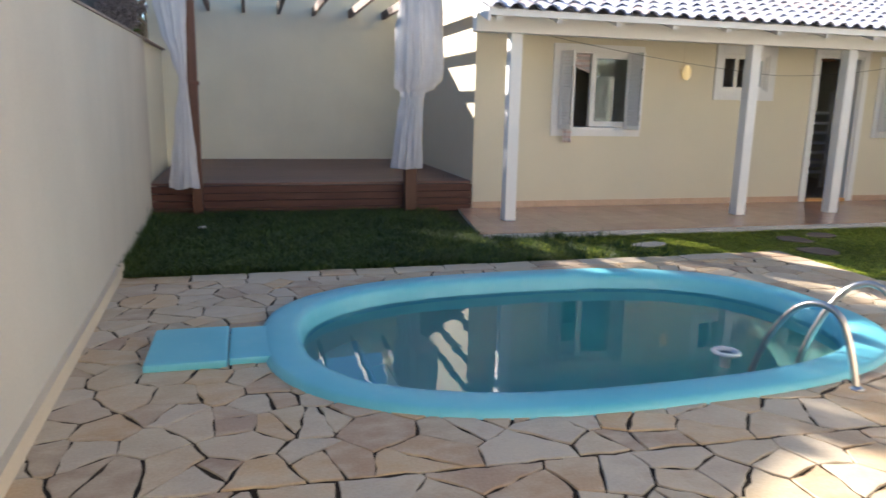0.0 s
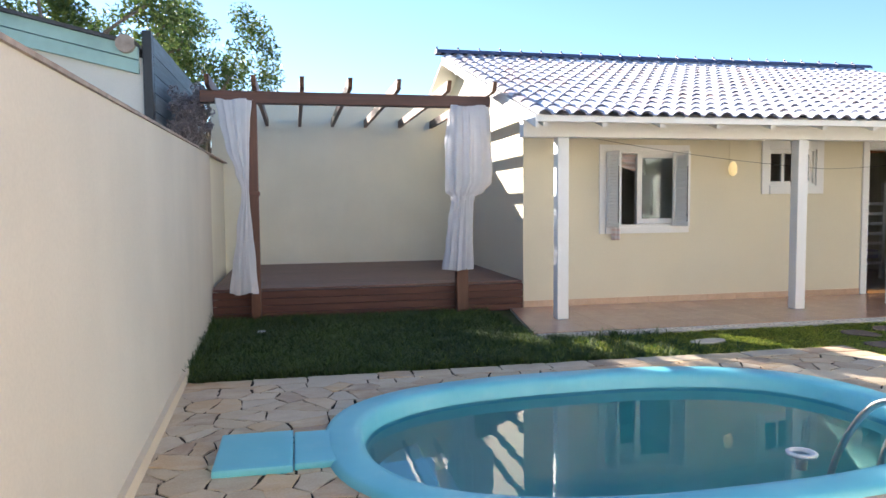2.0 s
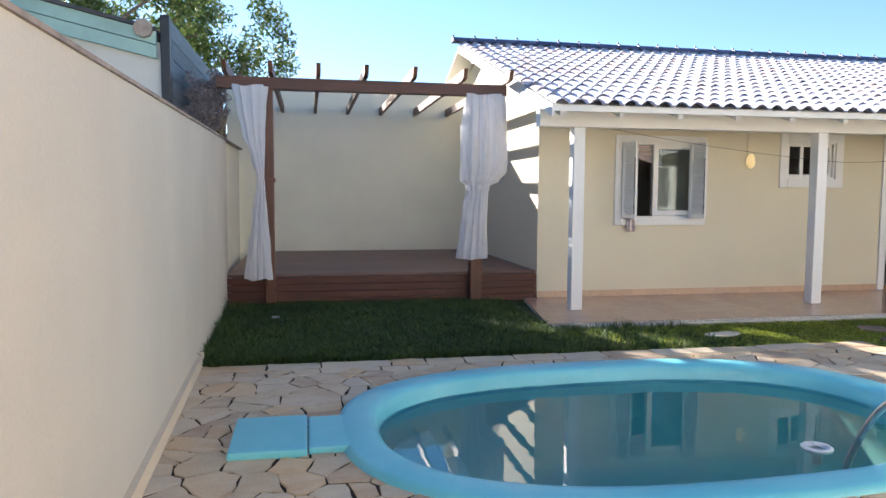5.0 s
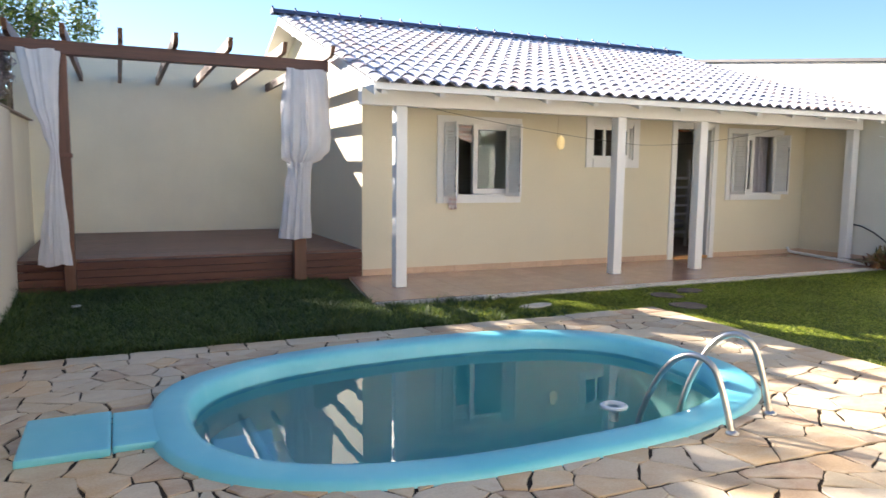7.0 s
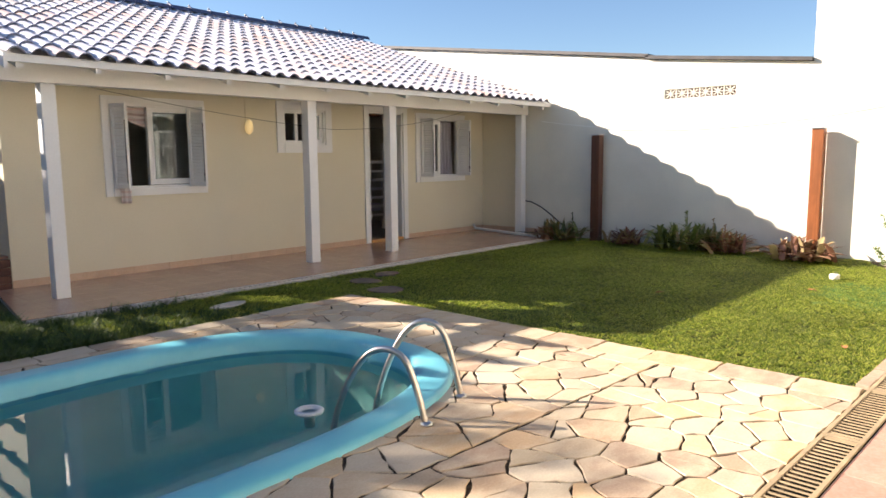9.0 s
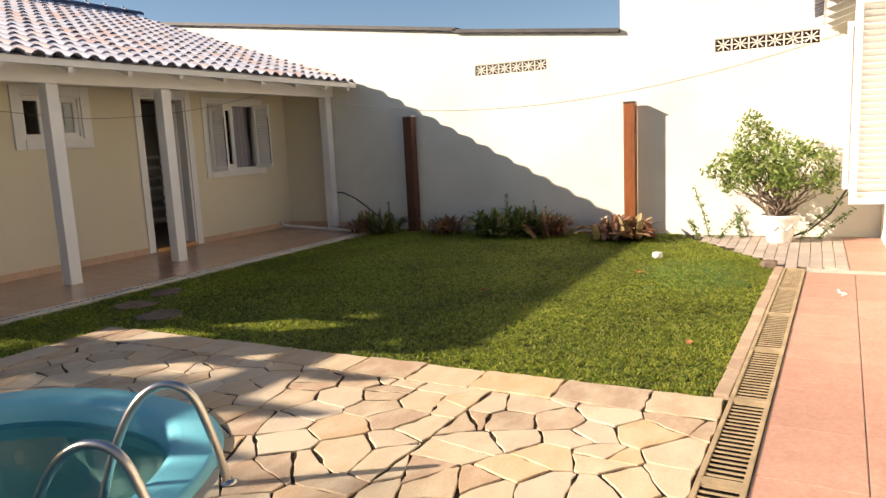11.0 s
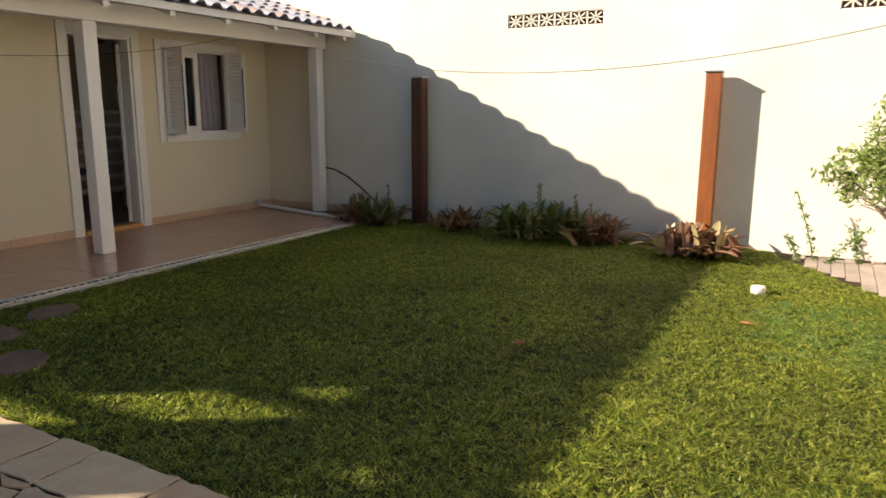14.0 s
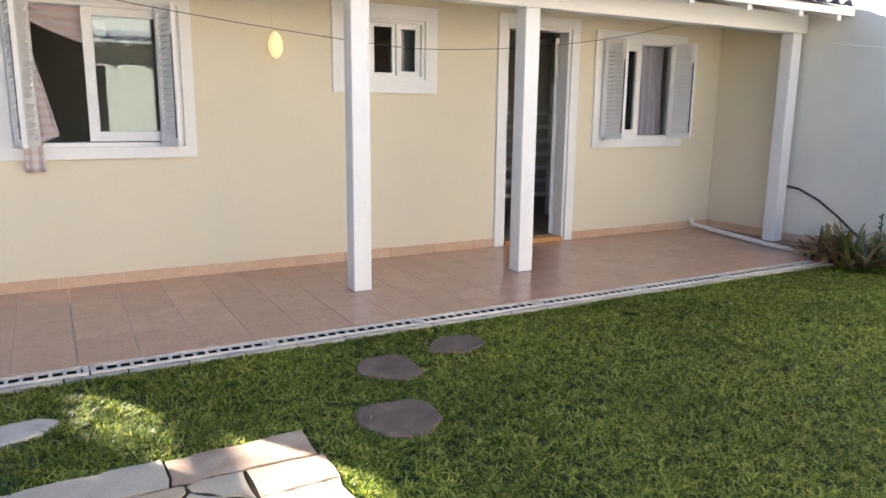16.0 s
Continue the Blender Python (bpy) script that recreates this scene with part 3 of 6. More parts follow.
setting("wall_inner_2", box(7.5, 7.58, HY0 + 0.15, 11.6, 0.0, 2.6), M_INNER, "plain interior partition", "wall")
setting("ceiling", box(HX0 + 0.15, HX1, HY0 + 0.15, 11.6, 2.6, 2.65), M_CEIL, "plain interior ceiling", "ceiling")
setting("floor", box(HX0 + 0.15, HX1, HY0 + 0.15, 11.6, -0.05, PORCH_Z + 0.02), M_INFLOOR, "brown tiled interior floor", "floor")
setting("porch_slab", prism([(2.31, 6.56), (RWX, 6.56), (RWX, HY0), (2.62, HY0)], -0.05, PORCH_Z - 0.006), M_CONCRETE, "concrete porch slab", "porch")

# roof body under the tiles
RX0, RX1 = 2.42, 11.03
bm = bmesh.new()
def roof_slab(y0, z0, y1, z1, thick, x0, x1, bm):
    vs = [bm.verts.new(c) for c in ((x0, y0, z0), (x1, y0, z0), (x1, y1, z1), (x0, y1, z1), (x0, y0, z0 - thick), (x1, y0, z0 - thick), (x1, y1, z1 - thick), (x0, y1, z1 - thick))]
    for f in ((0, 1, 2, 3), (7, 6, 5, 4), (4, 5, 1, 0), (5, 6, 2, 1), (6, 7, 3, 2), (7, 4, 0, 3)):
        bm.faces.new([vs[i] for i in f])


roof_slab(EAVE_Y + 0.05, EAVE_Z + 0.01, RIDGE_Y, RIDGE_Z - 0.008, 0.025, RX0 + 0.03, RX1, bm)
roof_slab(RIDGE_Y + 0.002, RIDGE_Z - 0.008, HY1 + 0.5, RIDGE_Z - SLOPE * (HY1 + 0.5 - RIDGE_Y), 0.025, RX0 + 0.03, RX1, bm)
roof = setting("roof", bm, M_WHITE, "low-pitched roof of pale glazed barrel tiles", "roof")

# white verge boards on the gable side, fascia, beam, rafters
def slope_board(x0, x1, y0, y1, drop0, drop1):
    bm = bmesh.new()
    roof_slab(y0, EAVE_Z + SLOPE * (y0 - EAVE_Y) - drop0, y1, EAVE_Z + SLOPE * (y1 - EAVE_Y) - drop0, drop1 - drop0, x0, x1, bm)
    return bm


setting("trim_verge", slope_board(RX0, RX0 + 0.03, EAVE_Y, RIDGE_Y, 0.0, 0.13), M_WHITE, "white painted verge board", "trim")
setting("trim_fascia", box(RX0 + 0.03, RX1, EAVE_Y + 0.02, EAVE_Y + 0.05, EAVE_Z - 0.065, EAVE_Z - 0.004), M_WHITE, "white painted fascia board", "trim")
setting("porch_beam", box(2.45, RWX - 0.002, 7.335, 7.475, 2.17, 2.355, 0.006), M_WHITE, "white painted porch beam", "beam")
for x in (2.56, 3.25, 3.95, 4.66, 5.36, 6.06, 6.76, 7.47, 8.17, 8.87, 9.58, 10.28, 10.85):
    ob = setting("rafter", slope_board(x - 0.03, x + 0.03, EAVE_Y + 0.055, HY0 - 0.002, 0.03, 0.13), M_WHITE, "white painted roof rafter", "rafter")
    ob["group"] = "porch rafters"
for y in (9.6, 10.8):
    z = EAVE_Z + SLOPE * (y - EAVE_Y) - 0.03
    ob = setting("purlin_end", box(RX0 + 0.032, HX0, y - 0.05, y + 0.05, z - 0.14, z, 0.004), M_WHITE, "white purlin end under the verge", "beam")

# columns
col = empty("porch_column", (2.94, 7.405, PORCH_Z))
tagged(col, "square white painted porch column", "column", "porch columns", "structure")
part("shaft", box(-0.07, 0.07, -0.07, 0.07, 0, 2.17 - PORCH_Z - 0.002, 0.009), M_WHITE, col)
for x in (6.14, 7.615, 10.905):
    copy_thing(col, pose(x, 7.405, PORCH_Z))

# ---------------------------------------------------------------- windows and door
def louver_leaf(width, height, thick=0.03, slats=22):
    """A shutter leaf in its own frame, hinge at the origin, along +x."""
    frame_bm = bmesh.new()
    s = 0.045
    box(0, s, -thick / 2, thick / 2, 0, height, 0.003, frame_bm)
    box(width - s, width, -thick / 2, thick / 2, 0, height, 0.003, frame_bm)
    box(s, width - s, -thick / 2, thick / 2, 0, s, 0, frame_bm)
    box(s, width - s, -thick / 2, thick / 2, height - s, height, 0, frame_bm)
    sl = bmesh.new()
    step = (height - 2 * s) / slats
    for i in range(slats):
        b2 = box(s, width - s, -0.021, 0.021, -0.003, 0.003)
        bmesh.ops.transform(b2, matrix=Matrix.Translation((0, 0, s + (i + 0.5) * step)) @ Matrix.Rotation(radians(58), 4, "X"), verts=b2.verts[:])
        join(sl, b2)
    return frame_bm, sl


def shutter_pair(parent, hinge, width, height, side):
    """Two leaves hung at one jamb, folded into a narrow V that stands out from the wall; side is the way into the opening."""
    h = Vector(hinge)
    tip = h + Vector((side * 0.058, -math.sqrt(width ** 2 - 0.058 ** 2), 0))
    end = Vector((h.x + side * 0.14, tip.y + math.sqrt(width ** 2 - 0.082 ** 2), h.z))
    for start, stop in ((h, tip), (end, tip)):
        f, s = louver_leaf(width, height)
        d = stop - start
        m = Matrix.Translation(start) @ Matrix.Rotation(math.atan2(d.y, d.x), 4, "Z")
        for b2 in (f, s):
            bmesh.ops.transform(b2, matrix=m, verts=b2.verts[:])
        leaf = part("shutter_leaf", f, M_WHITE, parent, "white louvred shutter leaf folded open")
        part("louvre_slats", s, M_WHITE, leaf)
        bolt = box(width - 0.014, width - 0.006, -0.024, -0.016, 0.06, height * 0.80)
        box(width - 0.018, width - 0.002, -0.026, -0.016, height * 0.13, height * 0.17, 0, bolt)
        bmesh.ops.transform(bolt, matrix=m, verts=bolt.verts[:])
        part("bolt", bolt, M_GUN, leaf, "dark metal sliding bolt")


def trim_frame(x0, x1, z0, z1, w, y0, y1, sill=True):
    bm = bmesh.new()
    box(x0 - w, x0, y0, y1, z0 - (w if sill else 0), z1 + w, 0.003, bm)
    box(x1, x1 + w, y0, y1, z0 - (w if sill else 0), z1 + w, 0.003, bm)
    box(x0, x1, y0, y1, z1, z1 + w, 0.003, bm)
    if sill:
        box(x0, x1, y0 - 0.012, y1, z0 - w, z0, 0.003, bm)
    return bm


def sash(x0, x1, z0, z1, y, parent, w=0.07, glazed=True):
    bm = bmesh.new()
    box(x0, x0 + w, y - 0.018, y + 0.018, z0, z1, 0.003, bm)
    box(x1 - w, x1, y - 0.018, y + 0.018, z0, z1, 0.003, bm)
    box(x0 + w, x1 - w, y - 0.018, y + 0.018, z0, z0 + w, 0, bm)
    box(x0 + w, x1 - w, y - 0.018, y + 0.018, z1 - w, z1, 0, bm)
    s = part("sash", bm, M_WHITE, parent, "white painted sliding sash")
    if not glazed:
        return
    g = part("pane", box(x0 + w, x1 - w, y - 0.003, y + 0.003, z0 + w, z1 - w), M_GLASS, s)
    g.visible_shadow = False


def pleated(x0, x1, z0, z1, y, depth=0.03, waves=6, nx=60, nz=16, gather=None):
    """A hanging pleated cloth sheet in the x-z plane; gather(v) gives (shift, width) by height."""
    bm = bmesh.new()
    g = []
    for j in range(nz + 1):
        v = j / nz
        sh, wd = gather(v) if gather else (0, 1)
        row = []
        for i in range(nx + 1):
            u = i / nx
            x = x0 + (x1 - x0) * (0.5 + sh + (u - 0.5) * wd)
            yy = y + depth * math.sin(u * waves * 2 * math.pi + 0.6 * math.sin(5 * v)) + 0.3 * depth * math.sin(u * waves * 5.3 + 3 * v)
            row.append(bm.verts.new((x, yy, z1 + (z0 - z1) * v)))
        g.append(row)
    for j in range(nz):
        for i in range(nx):
            bm.faces.new((g[j][i], g[j + 1][i], g[j + 1][i + 1], g[j][i + 1]))
    return bm


def solidify(ob, t):
    m = ob.modifiers.new("thickness", "SOLIDIFY")
    m.thickness = t


def window(name, w, label, shutters=True, rim=0.088):
    x0, x1, z0, z1 = w
    win = tagged(empty(name, (0, 0, 0)), label, "window", "", "structure")
    part("window_frame", trim_frame(x0, x1, z0, z1, rim, HY0 - 0.025, HY0 + 0.0), M_WHITE, win, "white painted window surround")
    lining = bmesh.new()
    for b in ((x0, x0 + 0.025, z0, z1), (x1 - 0.025, x1, z0, z1), (x0 + 0.025, x1 - 0.025, z0, z0 + 0.03), (x0 + 0.025, x1 - 0.025, z1 - 0.025, z1)):
        box(b[0], b[1], HY0 + 0.001, HY0 + 0.149, b[2], b[3], 0, lining)
    part("window_lining", lining, M_WHITE, win)
    if shutters:
        h = z1 - z0 - 0.02
        shutter_pair(win, (x0 + 0.02, HY0 - 0.03, z0 + 0.01), 0.275, h, 1)
        shutter_pair(win, (x1 - 0.02, HY0 - 0.03, z0 + 0.01), 0.275, h, -1)
    return win


win1 = window("window_1", W1, "white sliding window, half open, with folded louvred shutters")
sash(4.445, 5.08, 1.11, 2.08, HY0 + 0.06, win1)
sash(4.455, 5.075, 1.11, 2.08, HY0 + 0.11, win1)
win3 = window("window_3", W3, "white sliding window, half open, with folded louvred shutters")
sash(9.295, 9.87, 1.11, 2.08, HY0 + 0.06, win3)
win2 = window("window_2", W2, "small white three-light bathroom window", False, 0.12)
for k in range(3):
    a = W2[0] + 0.025 + k * (W2[1] - W2[0] - 0.05) / 3
    sash(a, a + (W2[1] - W2[0] - 0.05) / 3 - 0.004, W2[2] + 0.03, W2[3] - 0.025, HY0 + (0.05 if k != 1 else 0.07), win2, 0.03 if k < 2 else 0.045, k == 2)

dr = tagged(empty("door_1", (0, 0, 0)), "white framed doorway with the door standing open inwards", "door", "", "structure")
bm = trim_frame(DOOR[0], DOOR[1], PORCH_Z, DOOR[3], 0.10, HY0 - 0.025, HY0, sill=False)
part("door_frame", bm, M_WHITE, dr, "white painted door surround")
bm = bmesh.new()
box(DOOR[0], DOOR[0] + 0.03, HY0 + 0.001, HY0 + 0.149, PORCH_Z + 0.02, DOOR[3], 0, bm)
box(DOOR[1] - 0.03, DOOR[1], HY0 + 0.001, HY0 + 0.149, PORCH_Z + 0.02, DOOR[3], 0, bm)
box(DOOR[0] + 0.03, DOOR[1] - 0.03, HY0 + 0.001, HY0 + 0.149, DOOR[3] - 0.03, DOOR[3], 0, bm)
part("door_lining", bm, M_WHITE, dr)
part("threshold", box(DOOR[0] + 0.03, DOOR[1] - 0.03, HY0 - 0.03, HY0 + 0.149, PORCH_Z + 0.001, PORCH_Z + 0.045, 0.006), M_THRESH, dr, "varnished wooden threshold")
leaf = box(0, 0.70, -0.018, 0.018, 0, 2.02, 0.004)
for z0, z1 in ((0.12, 0.85), (1.0, 1.9)):
    box(0.12, 0.58, -0.026, 0.026, z0, z1, 0.008, leaf)
bmesh.ops.transform(leaf, matrix=Matrix.Translation((DOOR[1] - 0.05, HY0 + 0.16, PORCH_Z + 0.05)) @ Matrix.Rotation(radians(38), 4, "Z"), verts=leaf.verts[:])
lf = part("door_leaf", leaf, M_WHITE, dr, "white panelled door leaf")
part("door_handle", tube([(DOOR[1] - 0.035, HY0 + 0.76, 1.05), (DOOR[1] - 0.10, HY0 + 0.76, 1.05), (DOOR[1] - 0.10, HY0 + 0.66, 1.05)], 0.009), M_CHROME, lf)

# ---------------------------------------------------------------- skirting, porch drain
skirt = tagged(empty("baseboard", (0, 0, 0)), "pink glazed skirting tiles along the porch wall", "baseboard", "", "structure")
def shared(name, me, mat, parent, m):
    ob = new(name, me)
    ob.parent = parent
    ob.matrix_basis = m
    return ob


def mesh_of(name, bm, mat):
    me = bpy.data.meshes.new(name)
    bm.normal_update()
    bm.to_mesh(me)
    bm.free()
    me.materials.append(mat)
    return me


skm = mesh_of("skirting_tile", box(0, 0.446, -0.012, -0.001, 0, 0.085, 0.002), M_SKIRT)
x = HX0
while x < 10.9:
    if not (DOOR[0] - 0.5 < x < DOOR[1] + 0.1):
        shared("skirting_tile", skm, M_SKIRT, skirt, pose(x, HY0, PORCH_Z))
    x += 0.45
part("skirting_tile", box(7.75, DOOR[0] - 0.102, HY0 - 0.012, HY0 - 0.001, PORCH_Z, PORCH_Z + 0.085, 0.002), M_SKIRT, skirt)
part("skirting_tile", box(DOOR[1] + 0.102, 9.098, HY0 - 0.012, HY0 - 0.001, PORCH_Z, PORCH_Z + 0.085, 0.002), M_SKIRT, skirt)
for y in (6.65, 7.10, 7.55, 8.0):
    part("skirting_tile", box(RWX - 0.012, RWX - 0.001, y, min(y + 0.446, HY0 - 0.014), PORCH_Z, PORCH_Z + 0.085, 0.002), M_SKIRT, skirt)


def drain(label, x0, y0, y1, z, length, step, bar, rail, slatmat, group, framemat):
    """One grated length of channel drain along x."""
    d = tagged(empty("drain_grate", (x0, y0, z)), label, "drain", group)
    w = y1 - y0
    f = bmesh.new()
    box(0.004, length - 0.004, 0, rail, -0.003, 0.012, 0.003, f)
    box(0.004, length - 0.004, w - rail, w, -0.003, 0.012, 0.003, f)
    box(0.004, 0.03, rail, w - rail, -0.003, 0.012, 0, f)
    box(length - 0.03, length - 0.004, rail, w - rail, -0.003, 0.012, 0, f)
    part("grate_frame", f, framemat, d)
    part("channel", box(0.004, length - 0.004, 0.001, w - 0.001, -0.018, -0.004), M_DRAINSHADE, d, "shallow drain floor, near-black for the shade of a deep channel")
    me = mesh_of("grate_bar", box(-bar / 2, bar / 2, rail, w - rail, 0.003, 0.008), slatmat)
    n = int((length - 0.06) / step)
    for i in range(n):
        shared("grate_bar", me, slatmat, d, pose(0.03 + (i + 0.7) * (length - 0.06) / n, 0, 0))
    return d


SKEW = -math.degrees(math.atan(0.031))
M_GRATE = plain("weathered_cream_grating", (0.36, 0.27, 0.16), 0.7, 0, 0.25, 8, 0.3)
M_GRATEGREY = plain("pale_concrete_grating", (0.60, 0.55, 0.48), 0.8, 0, 0.15, 8, 0.3)
d0 = drain("pale concrete channel drain along the porch edge", 2.34, 6.44, 6.555, 0.012, 0.96, 0.06, 0.018, 0.016, M_GRATEGREY, "porch drain lengths", M_GRATEGREY)
for i in range(1, 9):
    copy_thing(d0, pose(2.34 + 0.96 * i, 6.44, 0.012))
d1 = drain("cream grated channel drain beside red terrace tiles", 0.36, drain_y(0.36) - 0.19, drain_y(0.36), 0.006, 0.93, 0.045, 0.011, 0.022, M_GRATE, "terrace drain lengths", M_GRATE)
d1.matrix_basis = pose(0.36, drain_y(0.36) - 0.19, 0.006, 0, 0, SKEW)
for i in range(1, 9):
    copy_thing(d1, pose(0.36 + 0.93 * i, drain_y(0.36 + 0.93 * i) - 0.19, 0.006, 0, 0, SKEW))

kerb = tagged(empty("kerb", (0, 0, 0)), "worn brick kerb between lawn and drain", "kerb", "", "structure")
kbm = mesh_of("kerb_brick", box(0.004, 0.216, 0.003, 0.08, -0.04, 0.016, 0.006), M_KERB)
for i in range(17):
    x = 5.06 + 0.22 * i
    shared("kerb_brick", kbm, M_KERB, kerb, pose(x, drain_y(x) + random.uniform(-0.003, 0.003), random.uniform(-0.004, 0.004), 0, 0, SKEW))
kbm2 = mesh_of("kerb_stone", box(0.004, 0.296, 6.395, 6.437, -0.04, 0.014, 0.004), M_CONCRETE)
for i in range(29):
    shared("kerb_stone", kbm2, M_CONCRETE, kerb, pose(2.34 + 0.30 * i, 0, random.uniform(-0.003, 0.003)))

# ---------------------------------------------------------------- terrace
setting("terrace_slab", prism([(-3.5, -3.0), (RWX, -3.0), (RWX, drain_y(RWX) - 0.192), (-3.5, drain_y(-3.5) - 0.192)], -0.06, -0.002), M_CONCRETE, "mortar bed under terrace tiles", "terrace")

# ---------------------------------------------------------------- main house behind the terrace
MW = (7.35, 8.55, 0.80, 2.18)
MW2 = (8.98, 9.60, 0.72, 2.12)
setting("wall_main_front", wall_with_openings("x", -0.60, -0.45, 3.2, RWX, -0.1, 3.0, [MW, MW2, (4.3, 5.2, 0.0, 2.12)]), M_RIGHTWALL, "pale cream plastered wall of the main house", "wall")
setting("wall_main_end", box(3.2, 3.35, -4.0, -0.6, -0.1, 3.0), M_WHITEWALL, "plain end wall of the main house", "wall")
setting("wall_main_back", box(-3.5, 3.2, -3.15, -3.0, -0.1, 3.0), M_LEFTWALL, "plain wall behind the terrace", "wall")
setting("wall_main_room", box(3.35, RWX, -2.6, -2.5, -0.1, 3.0), M_INNER, "plain interior wall", "wall")
mw = tagged(empty("window_4", (0, 0, 0)), "white louvred window of the main house, shutters open", "window", "", "structure")
part("window_frame", trim_frame(MW[0], MW[1], MW[2], MW[3], 0.08, -0.45, -0.425), M_WHITE, mw)
for hx, turn in ((MW[1] + 0.02, 88), (MW[0] - 0.02, 100)):
    f, s = louver_leaf(0.46, 1.45, 0.035, 30)
    m = Matrix.Translation((hx, -0.42, 0.78)) @ Matrix.Rotation(radians(turn), 4, "Z")
    for b2 in (f, s):
        bmesh.ops.transform(b2, matrix=m, verts=b2.verts[:])
    lf = part("shutter_leaf", f, M_WHITE, mw, "white louvred shutter leaf swung open")
    part("louvre_slats", s, M_WHITE, lf)
mw2 = tagged(empty("window_5", (0, 0, 0)), "barred window of the main house with white grille", "window", "", "structure")
part("window_frame", trim_frame(*MW2, 0.07, -0.45, -0.425), M_WHITE, mw2)
for i in range(6):
    x = MW2[0] + 0.05 + i * 0.104
    part("grille_bar", box(x - 0.011, x + 0.011, -0.50, -0.48, MW2[2], MW2[3]), M_WHITE, mw2)
for z in (MW2[2] + 0.3, MW2[3] - 0.35):
    part("grille_rail", box(MW2[0], MW2[1], -0.478, -0.466, z - 0.012, z + 0.012), M_WHITE, mw2)
sashm = part("pane", box(MW[0], MW[1], -0.53, -0.524, MW[2], MW[3]), M_GLASS, mw)
bm = bmesh.new()
vs = [bm.verts.new(c) for c in ((3.0, 0.22, 2.56), (RWX - 0.002, 0.22, 2.56), (RWX - 0.002, -4.0, 4.0), (3.0, -4.0, 4.0), (3.0, 0.22, 2.50), (RWX - 0.002, 0.22, 2.50), (RWX - 0.002, -4.0, 3.94), (3.0, -4.0, 3.94))]
for f in ((0, 1, 2, 3), (7, 6, 5, 4), (4, 5, 1, 0), (5, 6, 2, 1), (6, 7, 3, 2), (7, 4, 0, 3)):
    bm.faces.new([vs[i] for i in f])
mroof = setting("roof_main", bm, M_WHITE, "boarded white eave of the main house roof", "roof")
for i in range(14):
    x = 3.2 + i * 0.58
    bm = bmesh.new()
    vs = [bm.verts.new(c) for c in ((x, 0.2, 2.50), (x + 0.06, 0.2, 2.50), (x + 0.06, -0.44, 2.72), (x, -0.44, 2.72), (x, 0.2, 2.42), (x + 0.06, 0.2, 2.42), (x + 0.06, -0.44, 2.64), (x, -0.44, 2.64))]
    for f in ((0, 1, 2, 3), (7, 6, 5, 4), (4, 5, 1, 0), (5, 6, 2, 1), (6, 7, 3, 2), (7, 4, 0, 3)):
        bm.faces.new([vs[k] for k in f])
    part("soffit_rafter", bm, M_WHITE, mroof)

# ---------------------------------------------------------------- pool
pool = tagged(empty("swimming_pool", (0, 0, 0)), "oval light blue fibreglass pool set in stone paving", "swimming pool")
prof = [(-0.01, -0.03), (-0.005, 0.015), (0.012, 0.040), (0.035, 0.048), (0.17, 0.050), (0.205, 0.043), (0.222, 0.022), (0.232, -0.02), (0.245, -0.10), (0.27, -0.32), (0.32, -0.66), (0.45, -0.80)]
bm = bmesh.new()
rings = []
for inset, z in prof:
    rings.append([bm.verts.new((*pool_point(2 * math.pi * i / POOL_N, inset), z)) for i in range(POOL_N)])
for r0, r1 in zip(rings, rings[1:]):
    for i in range(POOL_N):
        bm.faces.new((r0[i], r0[(i + 1) % POOL_N], r1[(i + 1) % POOL_N], r1[i]))
bm.faces.new(rings[-1])
bmesh.ops.recalc_face_normals(bm, faces=bm.faces[:])
low = [f for f in bm.faces if f.calc_center_median().z < -0.11]
basin_bm = bm.copy()
bmesh.ops.delete(basin_bm, geom=[f for f in basin_bm.faces if f.calc_center_median().z >= -0.11], context="FACES")
bmesh.ops.delete(bm, geom=low, context="FACES")
part("rim", bm, M_POOL, pool, "smooth light blue rounded rim", True)
part("basin", basin_bm, M_BASIN, pool, "greenish blue basin, lightened in colour for light scattered in water", True)
for depth, reach in ((-0.26, 0.42), (-0.50, 0.80)):
    bm = bmesh.new()
    pts = [pool_point(math.pi + radians(a), 0.275) for a in range(-58, 59, 6)]
    pts = [(p.x, p.y) for p in pts if p.x < PC.x - PA + 0.27 + reach]
    part("pool_step", prism(pts, -0.79, depth, 0.02), M_BASIN, pool, "curved moulded entry step")
water = bmesh.new()
water.faces.new([water.verts.new((*pool_point(2 * math.pi * i / POOL_N, 0.235), WATER_Z)) for i in range(POOL_N)])
wob = tagged(to_object("pool_water", water, M_WATER), "still clear greenish pool water reflecting the house", "water", "", "structure")
wob.visible_shadow = False
lid = tagged(empty("skimmer_lid", (0, 0, 0)), "light blue moulded filter box lid beside the pool", "pool lid")
part("lid", box(-0.585, -0.172, 3.22, 3.82, 0.004, 0.05, 0.014), M_POOL, lid)
part("neck", box(-0.167, 0.06, 3.25, 3.79, 0.004, 0.046, 0.012), M_POOL, lid)


